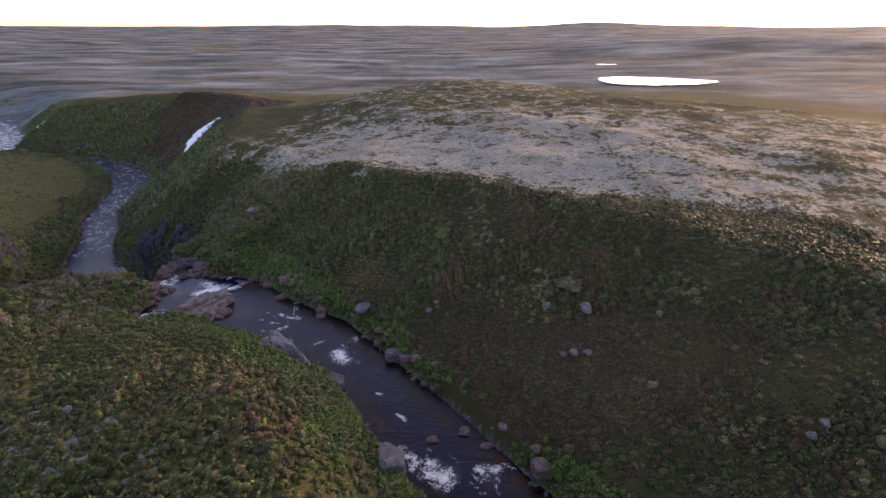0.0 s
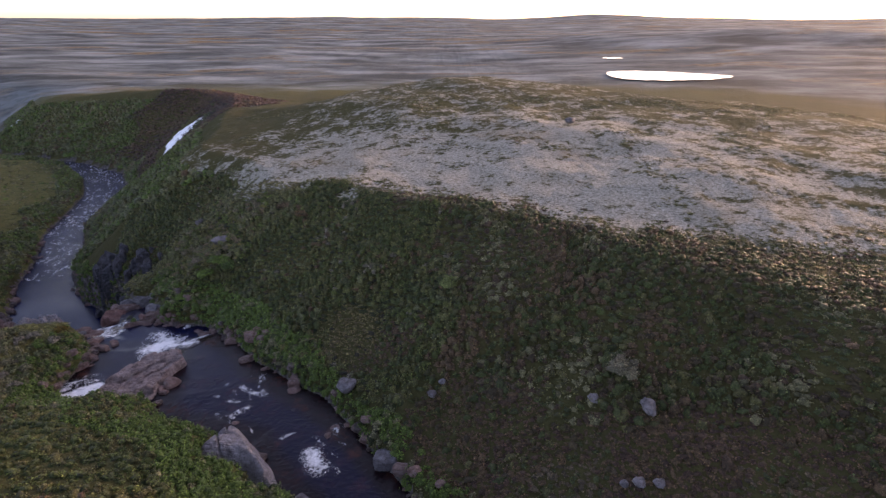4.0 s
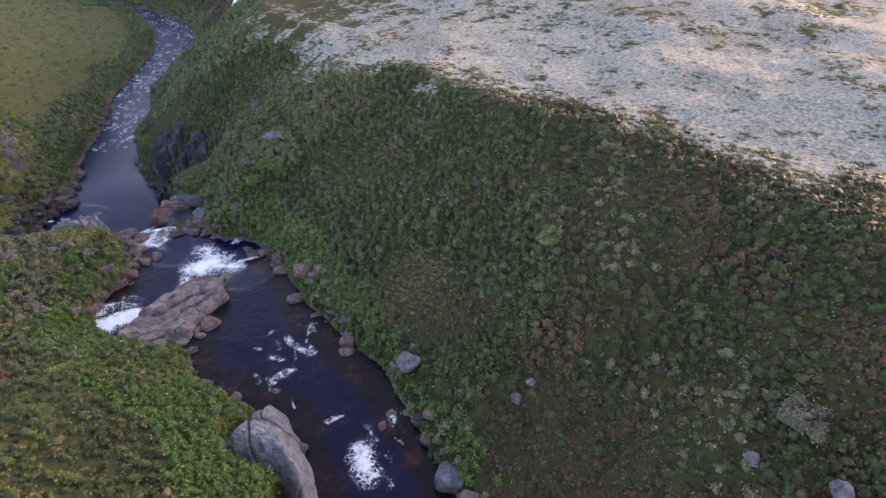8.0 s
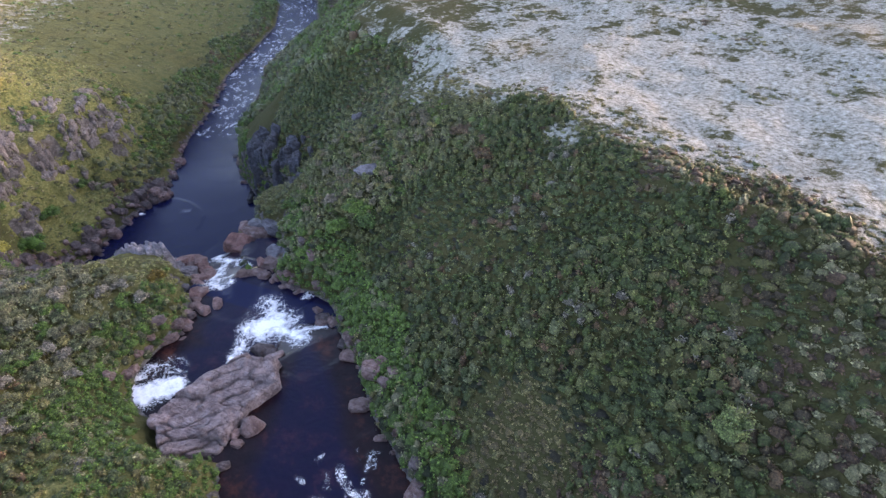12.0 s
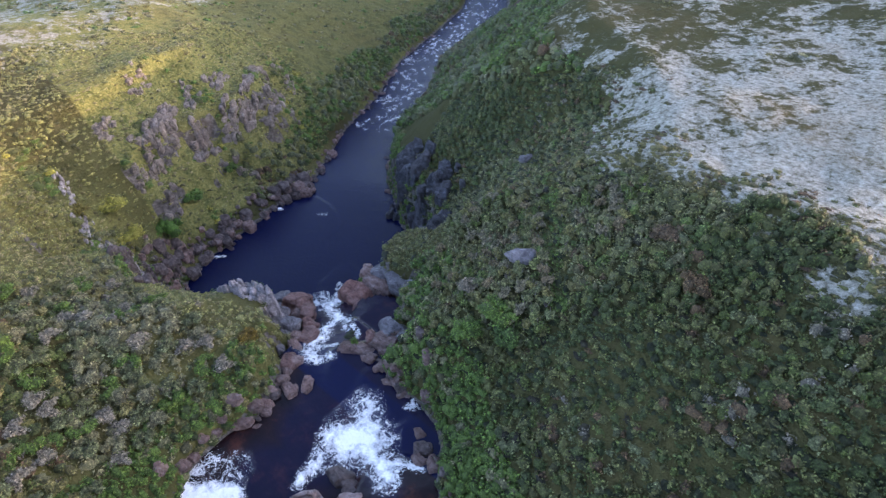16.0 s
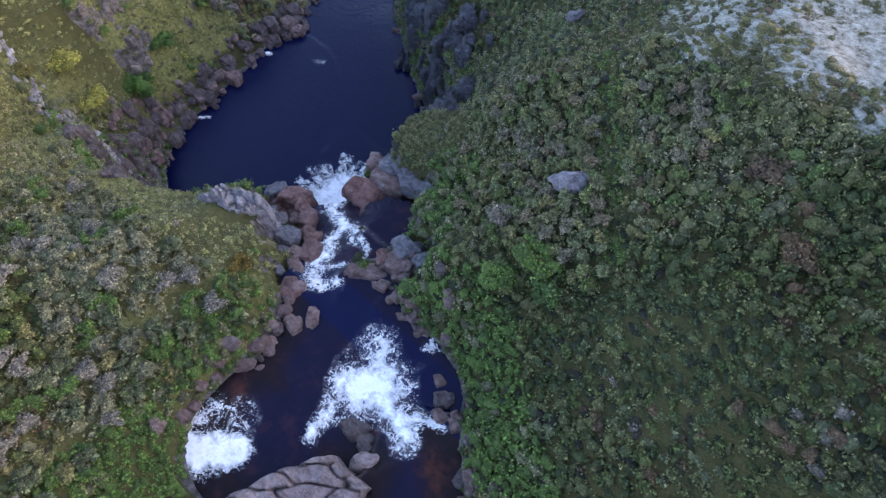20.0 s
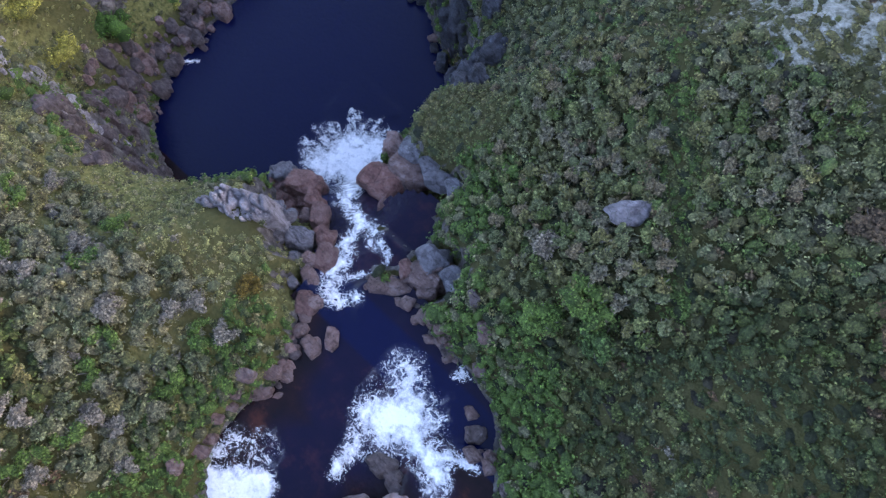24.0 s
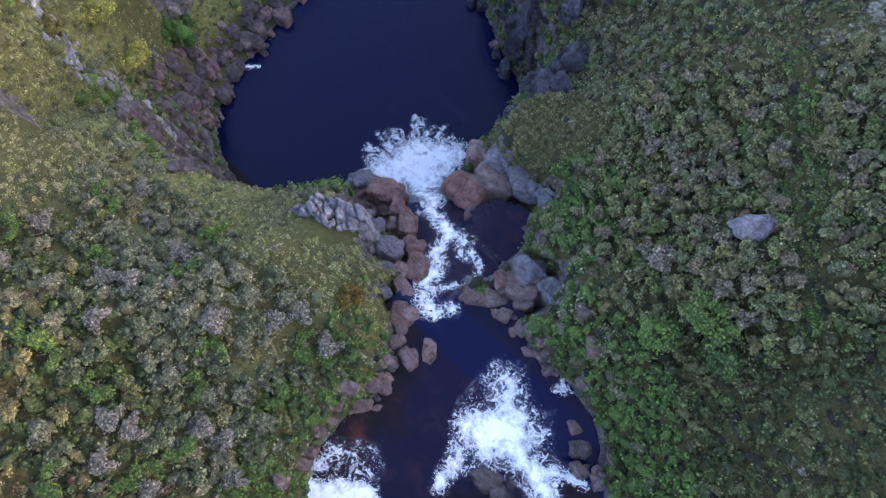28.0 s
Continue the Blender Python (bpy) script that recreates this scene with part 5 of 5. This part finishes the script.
for scrub, count in [
    plant_cover("heath_scrub", "brown-olive low scrub and heather on the dry slope", *scatter(-12, 62, 4, 110, 0.68, prng), prng,
                lambda x, y, z, e, s, up: (s > 0) & (up < scrub_limit(x, y)) & ~lush(x, y, e, s) & (e > 0.5) & heathy(x, y),
                0.48, lambda x, y: 0.75 * stature(x, y), 14, 0.1, [BROWN, LAUREL, FOREST, (0.1, 0.075, 0.042), DEEP, LAUREL, (0.12, 0.075, 0.05), GREY_GREEN], [1.4, 1.6, 1.6, 1.8, 1.8, 1.4, 1.6, 0.5]),
    plant_cover("russet_heath", "dark reddish-brown heath round the snow patch", *scatter(-150, -45, 184, 285, 1.2, prng), prng,
                lambda x, y, z, e, s, up: (s > 0) & (e > 5) & russet(x, y) & (bare(x, y) < 0.4),
                0.9, 0.5, 7, 0.2, [BROWN, (0.12, 0.065, 0.055), (0.1, 0.07, 0.06), DEEP], [2, 3, 2, 0.7], 14.0, "heath"),
    plant_cover("birch_scrub", "dense dark green dwarf birch scrub on the steep valley side", *scatter(-66, 60, 22, 124, 0.6, prng), prng,
                lambda x, y, z, e, s, up: (s > 0) & near_land(x, y) & (up < scrub_limit(x, y)) & ~lush(x, y, e, s) & (e > 0.5) & ~heathy(x, y) & ~high_scrub(x, y) & ~clearing(x, y) & ~gully(x, y),
                0.44, stature, 24, 0.09, [DEEP, MOSS, FOREST, FERN, LAUREL, MOSS, BROWN, SAGE, TWIG, DEEP], [3.4, 2.2, 2.2, 1.8, 1.2, 2.2, 0.9, 1.6, 0.5, 2.8], 5.0),
    plant_cover("grey_willow_scrub", "grey-green and olive willow scrub high on the valley side", *scatter(-66, -14, 84, 124, 0.58, prng), prng,
                lambda x, y, z, e, s, up: (s > 0) & near_land(x, y) & (up < scrub_limit(x, y)) & ~lush(x, y, e, s) & (e > 0.5) & high_scrub(x, y) & ~gully(x, y),
                0.44, lambda x, y: 0.85 * stature(x, y), 26, 0.09, [(0.2, 0.21, 0.095), MOSS, GREY_GREEN, (0.14, 0.2, 0.06), OLIVE, SAGE, (0.23, 0.16, 0.095), (0.24, 0.24, 0.115), (0.2, 0.175, 0.105), MOSS], [3, 2.2, 2.4, 2, 1.6, 2.4, 1.2, 2, 0.8, 2], 4.0),
    # low layer coloured nearly black to give the clumps shaded gaps
    plant_cover("scrub_carpet", "low green carpet between the birch clumps, darkened as the shade in the gaps", *scatter(-66, 60, 22, 124, 0.9, prng), prng,
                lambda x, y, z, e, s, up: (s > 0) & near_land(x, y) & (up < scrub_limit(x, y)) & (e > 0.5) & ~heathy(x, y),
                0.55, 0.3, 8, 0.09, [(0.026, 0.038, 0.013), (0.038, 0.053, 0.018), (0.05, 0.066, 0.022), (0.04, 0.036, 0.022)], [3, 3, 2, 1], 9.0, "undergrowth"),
    plant_cover("willow_scrub", "grey-green rounded willow bushes covering the low hill", *scatter(-92, 24, 4, 82, 0.74, prng), prng,
                lambda x, y, z, e, s, up: (s < 0) & near_land(x, y) & ~lush(x, y, e, s) & (e > 0.6) & (e < 34) & ~low_hill(x, y),
                0.5, 1.15, 22, 0.1, [GREY_GREEN, OLIVE, GREY_GREEN, SAGE, TWIG, GREY_GREEN, LAUREL, MOSS], [3.4, 1.8, 3.4, 2, 0.9, 2.4, 1.2, 1.6]),
    plant_cover("hill_scrub", "dark green leafy scrub on the near hill", *scatter(-70, 24, 4, 74, 0.74, prng), prng,
                lambda x, y, z, e, s, up: (s < 0) & near_land(x, y) & ~lush(x, y, e, s) & (e > 0.6) & (e < 34) & low_hill(x, y),
                0.52, lambda x, y: np.clip(1.1 + 1.2 * fbm(x, y, 7, 2, 93), 0.5, 1.8), 22, 0.1, [FOREST, FERN, LAUREL, FERN, DEEP, OLIVE, MOSS, GREY_GREEN, BROWN], [2.4, 3, 2, 2, 2, 1.2, 2, 0.8, 0.6], 7.0),
    plant_cover("bank_willows", "bright green leafy willows lining the river bank", *scatter(-80, 30, 4, 124, 0.5, prng), prng,
                lambda x, y, z, e, s, up: near_land(x, y) & lush(x, y, e, s) & (e > 0.15) & ~((x < -45) & (x > -60) & (y > 78) & (y < 96) & (e < 1.5)),
                0.46, 1.15, 18, 0.1, [BRIGHT, BRIGHT, GREY_GREEN, BRIGHT, OLIVE, DEEP], [3, 3, 1, 2, 0.8, 1]),
    plant_cover("valley_scrub", "green scrub along the lower river valley", *scatter(-250, -40, 100, 330, 1.1, prng), prng,
                lambda x, y, z, e, s, up: ~near_land(x, y) & ~(russet(x, y) & (e > 5)) & (e > 0.8) & np.where(s > 0, up < np.maximum(scrub_limit(x, y), 0.8), e < 7 + 7 * fbm(x, y, 14, 2, 46)),
                0.85, 1.1, 10, 0.2, [FERN, BRIGHT, SAGE, MOSS, GREY_GREEN, BROWN], [3, 2, 2, 2, 1.5, 0.5], 12.0),
    plant_cover("heath_tufts", "olive heath cushions scattered through the pale lichen", *scatter(-62, 100, 60, 176, 0.9, prng), prng,
                lambda x, y, z, e, s, up: (s > 0) & (up > scrub_limit(x, y) - 0.05) & (0.45 * fbm(x, y, 2.6, 3, 48) + 0.95 * fbm(x, y, 6.5, 3, 94) + 0.1 * ease((y - 110) / 60) > 0.17 + 0.1 * (x < -18) + 0.12 * prng.random(len(x))),
                0.46, 0.26, 18, 0.075, [OLIVE, LAUREL, OLIVE, MOSS, STRAW, BROWN], [3, 3, 2, 1.6, 1, 0.8], 8.0, "heath"),
    plant_cover("edge_heath", "low olive crowberry thinning out into the lichen", *scatter(-62, 62, 40, 130, 0.62, prng), prng,
                lambda x, y, z, e, s, up: (s > 0) & near_land(x, y) & (np.abs(up - scrub_limit(x, y) - 0.03) < 0.02 + 0.16 * prng.random(len(x)) ** 2 + 0.1 * np.maximum(fbm(x, y, 5, 2, 97), 0)),
                0.42, 0.4, 12, 0.09, [OLIVE, LAUREL, MOSS, FERN, BROWN], [3, 3, 2, 1.2, 1.2], 6.0, "heath"),
    plant_cover("grass_tufts", "olive-yellow grass tussocks on the open slopes", *scatter(-118, -56, 62, 128, 0.6, prng), prng,
                lambda x, y, z, e, s, up: (s < 0) & (e > 1.5) & (prng.random(len(x)) < 0.9) & ((y > 80) | (bare(x, y) > 0.2) | ((x < -80) & (y > 70))) & ((e > 3.5) | (x < -88)),
                0.4, lambda x, y: np.clip(0.45 + 0.7 * fbm(x, y, 4, 2, 95), 0.2, 0.9), 18, 0.07, [MOSS, TURF, OLIVE, TURF, STRAW, LAUREL], [2, 3, 2, 3, 1.4, 1.2], 5.0, "grass"),
    plant_cover("slope_herbs", "fresh green and yellowing herbs between the cliff ribs", *scatter(-108, -78, 74, 124, 0.95, prng), prng,
                lambda x, y, z, e, s, up: (s < 0) & (e > 2.5) & (e < 16) & (fbm(x, y, 5, 3, 96) > 0.05),
                0.7, 0.75, 60, 0.08, [(0.15, 0.25, 0.055), YELLOW, MOSS, BRIGHT, FERN, YELLOW], [2, 1.2, 2, 2, 2, 1.0], 4.0, "grass"),
    plant_cover("brown_heather", "low reddish-brown heather in the gaps of the scrub", *scatter(-18, 34, 30, 78, 0.45, prng), prng,
                lambda x, y, z, e, s, up: (s > 0) & (e > 1.5) & (bare(x, y) > 0.15) & ~clearing(x, y),
                0.34, 0.5, 10, 0.085, [BROWN, (0.13, 0.075, 0.055), BROWN, DEEP, (0.16, 0.12, 0.08)], [3, 3, 2, 1, 1], 5.0, "heath"),
    plant_cover("gully_herbs", "bright green moss and herbs along a damp runnel", *scatter(-43, -27, 89, 109, 0.36, prng), prng,
                lambda x, y, z, e, s, up: (s > 0) & gully(x, y),
                0.32, 0.5, 16, 0.07, [(0.15, 0.23, 0.055), MOSS, (0.12, 0.19, 0.045), OLIVE], [3, 2, 2, 0.8], 4.0, "herbs"),
    plant_cover("clearing_grass", "short olive-brown grass in a clearing of the scrub", *scatter(-20, -4, 64, 79, 0.4, prng), prng,
                lambda x, y, z, e, s, up: (s > 0) & (e > 1.0) & clearing(x, y),
                0.3, 0.35, 10, 0.085, [(0.23, 0.195, 0.085), (0.2, 0.155, 0.075), (0.18, 0.175, 0.07), MOSS], [3, 2, 2, 1], 5.0, "grass"),
    plant_cover("rim_grass", "olive grass turf along the cliff rim", *scatter(-94, -46, 64, 84, 0.42, prng), prng,
                lambda x, y, z, e, s, up: (s < 0) & (y < 84) & (e > 0.4) & (bare(x, y) > 0.12) & (((x + 55) / 2.8) ** 2 + ((y - 80.6) / 2.2) ** 2 > 1),
                0.3, 0.5, 16, 0.06, [TURF, OLIVE, TURF, MOSS, STRAW], [3, 2, 2, 1, 1], 5.0, "grass"),
    plant_cover("knoll_turf", "olive moss and crowberry on the rounded knoll", *scatter(-54, -42, 90, 102, 0.36, prng), prng,
                lambda x, y, z, e, s, up: (s > 0) & (e > 0.3) & (np.hypot(x + 48.0, y - 96.2) < 4.9),
                0.28, 0.55, 12, 0.075, [MOSS, OLIVE, (0.17, 0.17, 0.07), FERN], [3, 2, 2, 1], 4.0, "moss"),
    plant_cover("meadow_tufts", "low green and straw tufts on the far meadow", *scatter(-210, -86, 96, 240, 1.8, prng), prng,
                lambda x, y, z, e, s, up: (s < 0) & (e > 5) & (prng.random(len(x)) < 0.4),
                0.7, 0.4, 10, 0.22, [OLIVE, BRIGHT, GREY_GREEN, OLIVE, DEEP], [3, 1, 1.5, 3, 1], 14.0, "grass"),
]:
    scrub["plants"] = count


# ---- single bushes ----
def stem_mesh(r, h, k, rng):
    """A bent tapering stem from the root."""
    verts = []
    a = k * math.tau / 4 + rng.uniform(-0.5, 0.5)
    out = rng.uniform(0.4, 0.8) * r
    for j in range(5):
        t = j / 4
        cx, cy, cz = out * t ** 1.4 * math.cos(a + 0.5 * t), out * t ** 1.4 * math.sin(a + 0.5 * t), h * 0.85 * t - 0.15
        w = 0.045 * (1 - 0.75 * t)
        verts += [(cx + w * math.cos(q * math.tau / 5), cy + w * math.sin(q * math.tau / 5), cz) for q in range(5)]
    faces = [(j * 5 + q, j * 5 + (q + 1) % 5, j * 5 + 5 + (q + 1) % 5, j * 5 + 5 + q) for j in range(4) for q in range(5)]
    return mesh_of("stem", np.array(verts), np.array(faces), BARK)


def crown_mesh(r, h, tint, lumps, rng, sparse=1.0):
    """A crown of several leafy clumps with gaps between them."""
    a = rng.uniform(0, math.tau, lumps)
    d = np.sqrt(rng.random(lumps)) * r * 0.68
    x, y = d * np.cos(a), d * np.sin(a)
    z = h * (0.35 + 0.35 * rng.random(lumps) * (1 - d / r))
    rr = r * rng.uniform(0.28, 0.48, lumps)
    tints = np.clip(np.array([tint]) * (1 + rng.normal(0, 0.15, (lumps, 1))), 0.01, 1)
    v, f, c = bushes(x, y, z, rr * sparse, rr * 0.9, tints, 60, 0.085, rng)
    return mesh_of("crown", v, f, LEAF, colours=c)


def bush_thing(name, x, y, r, h, tint, label, category, group, seed, lumps=9, sparse=1.0):
    rng = np.random.default_rng(seed)
    ob = new(name)
    ob.matrix_world = pose(x, y, ground_at(x, y))
    for k in range(4):
        part("stem", stem_mesh(r, h, k, rng), ob, Matrix())
    part("crown", crown_mesh(r, h, tint, lumps, rng, sparse), ob, Matrix())
    return tagged(ob, label, category, group)


NOTABLE = [(0.0, 73.6, 1.3, 2.6, (0.17, 0.22, 0.08), "birch_sapling", "pale green birch sapling standing out of dark scrub", "tree"),
           (-33.4, 89.6, 1.7, 2.0, BRIGHT, "willow_bush", "large bright green willow bush beside the pool", "bush"),
           (-34.8, 87.8, 1.4, 1.8, BRIGHT, "willow_bush", "bright green leafy willow bush on the bank", "bush"),
           (-31.6, 88.4, 1.3, 1.6, (0.08, 0.14, 0.04), "willow_bush", "dense green willow bush on the bank", "bush"),
           (15.4, 58.0, 1.7, 1.4, (0.2, 0.19, 0.13), "willow_bush", "pale grey-green willow bush among brown heath", "bush"),
           (-37.1, 91.0, 1.0, 1.1, (0.26, 0.22, 0.17), "dead_bush", "bleached straw-coloured dead bush in the scrub", "bush"),
           (-85.0, 84.6, 2.7, 2.8, (0.1, 0.21, 0.035), "willow_bush", "vivid green bush at the foot of the cliff", "bush"),
           (-83.2, 79.6, 2.1, 1.5, YELLOW, "grass_clump", "yellow-green herb clump on the rocky slope", "grass clump"),
           (-86.2, 80.0, 2.0, 1.4, YELLOW, "grass_clump", "yellow-green herb clump below the cliff ribs", "grass clump"),
           (-86.0, 76.6, 1.3, 1.1, (0.2, 0.17, 0.04), "grass_clump", "yellowing herb clump on the steep slope", "grass clump"),
           (-49.6, 77.4, 0.9, 0.7, (0.16, 0.11, 0.02), "moss_cushion", "ochre moss cushion at the cliff edge", "moss"),
           (-61.0, 83.0, 1.6, 1.5, (0.06, 0.13, 0.025), "willow_bush", "dark green bush clinging to the ledge", "bush"),
           (-59.2, 82.2, 1.2, 1.2, (0.08, 0.14, 0.03), "willow_bush", "green bush beside the pale ledge", "bush"),
           (-88.6, 90.6, 1.8, 2.0, (0.1, 0.19, 0.04), "willow_bush", "fresh green bush between the cliff ribs", "bush"),
           (-90.8, 98.0, 1.5, 1.6, (0.1, 0.17, 0.04), "willow_bush", "green bush on the broken cliff", "bush"),
           (-22.6, 96.8, 1.3, 1.2, (0.17, 0.11, 0.06), "dwarf_birch", "russet dwarf birch bush in green scrub", "bush"),
           (-26.2, 99.8, 1.2, 1.1, (0.16, 0.11, 0.07), "dwarf_birch", "brownish dwarf birch bush near the lichen", "bush")]
for k, (x, y, r, h, tint, name, label, category) in enumerate(NOTABLE):
    bush_thing(name, x, y, r, h, tint, label, category, "", 100 + k, 12)

# willow bushes on the low hill, nearest the end of the flight
KINDS = [bush_thing("willow_bush", -48.0 - 2.1 * k, 66 + 1.7 * k, 0.75 + 0.06 * k, 0.85 + 0.05 * k, t, "rounded " + w + " willow bush on the low hill", "bush", "hill willows", 200 + k, 6)
         for k, (t, w) in enumerate(((GREY_GREEN, "grey-green"), (OLIVE, "olive"), (SAGE, "sage-green"), (TWIG, "half-bare grey"), ((0.19, 0.185, 0.11), "pale green"), (BRIGHT, "fresh green")))]
spots = np.array([(rnd.uniform(-68, -44), rnd.uniform(56, 79)) for _ in range(700)])
hz, he, hs, _ = land(spots[:, 0], spots[:, 1])
hb = bare(spots[:, 0], spots[:, 1])
taken = []
for (x, y), z, e, s, b in zip(spots, hz, he, hs, hb):
    if s < 0 and e > 3 and b < 0.3 and all((x - p) ** 2 + (y - q) ** 2 > 1.3 for p, q in taken):
        taken.append((x, y))
        copy_thing(rnd.choice(KINDS), pose(x, y, z - 0.05, 0, 0, rnd.uniform(0, 360)))
    if len(taken) >= 170:
        break

# upright willow clumps of the valley side, nearest the end of the flight
CLUMPS = [bush_thing("willow_clump", -44.0 + 1.3 * k, 90.0 + 1.5 * k, 0.58 + 0.02 * k, 1.2 + 0.06 * k, t, "upright " + w + " willow clump on the steep valley side", "bush", "valley willows", 300 + k, 5)
          for k, (t, w) in enumerate((((0.2, 0.22, 0.085), "moss-green"), ((0.25, 0.25, 0.12), "grey-green"), ((0.2, 0.225, 0.105), "sage-green"), ((0.25, 0.23, 0.09), "olive"), ((0.15, 0.2, 0.06), "fresh green"), ((0.24, 0.19, 0.115), "brownish"), ((0.22, 0.195, 0.13), "half-bare grey"), ((0.19, 0.185, 0.075), "dull green")))]
spots = np.array([(rnd.uniform(-45, -29.5), rnd.uniform(89.5, 104.5)) for _ in range(1500)])
hz, he, hs, hu = land(spots[:, 0], spots[:, 1])
ok = stand(spots[:, 0], spots[:, 1]) & ~gully(spots[:, 0], spots[:, 1]) & (bare(spots[:, 0], spots[:, 1]) < 0.3) & (he > 3.5)
taken = []
for (x, y), z, good in zip(spots, hz, ok):
    if good and all((x - p) ** 2 + (y - q) ** 2 > 0.62 for p, q in taken):
        taken.append((x, y))
        copy_thing(rnd.choice(CLUMPS), pose(x, y, z - 0.05, rnd.uniform(-6, 6), rnd.uniform(-6, 6), rnd.uniform(0, 360)))
    if len(taken) >= 230:
        break
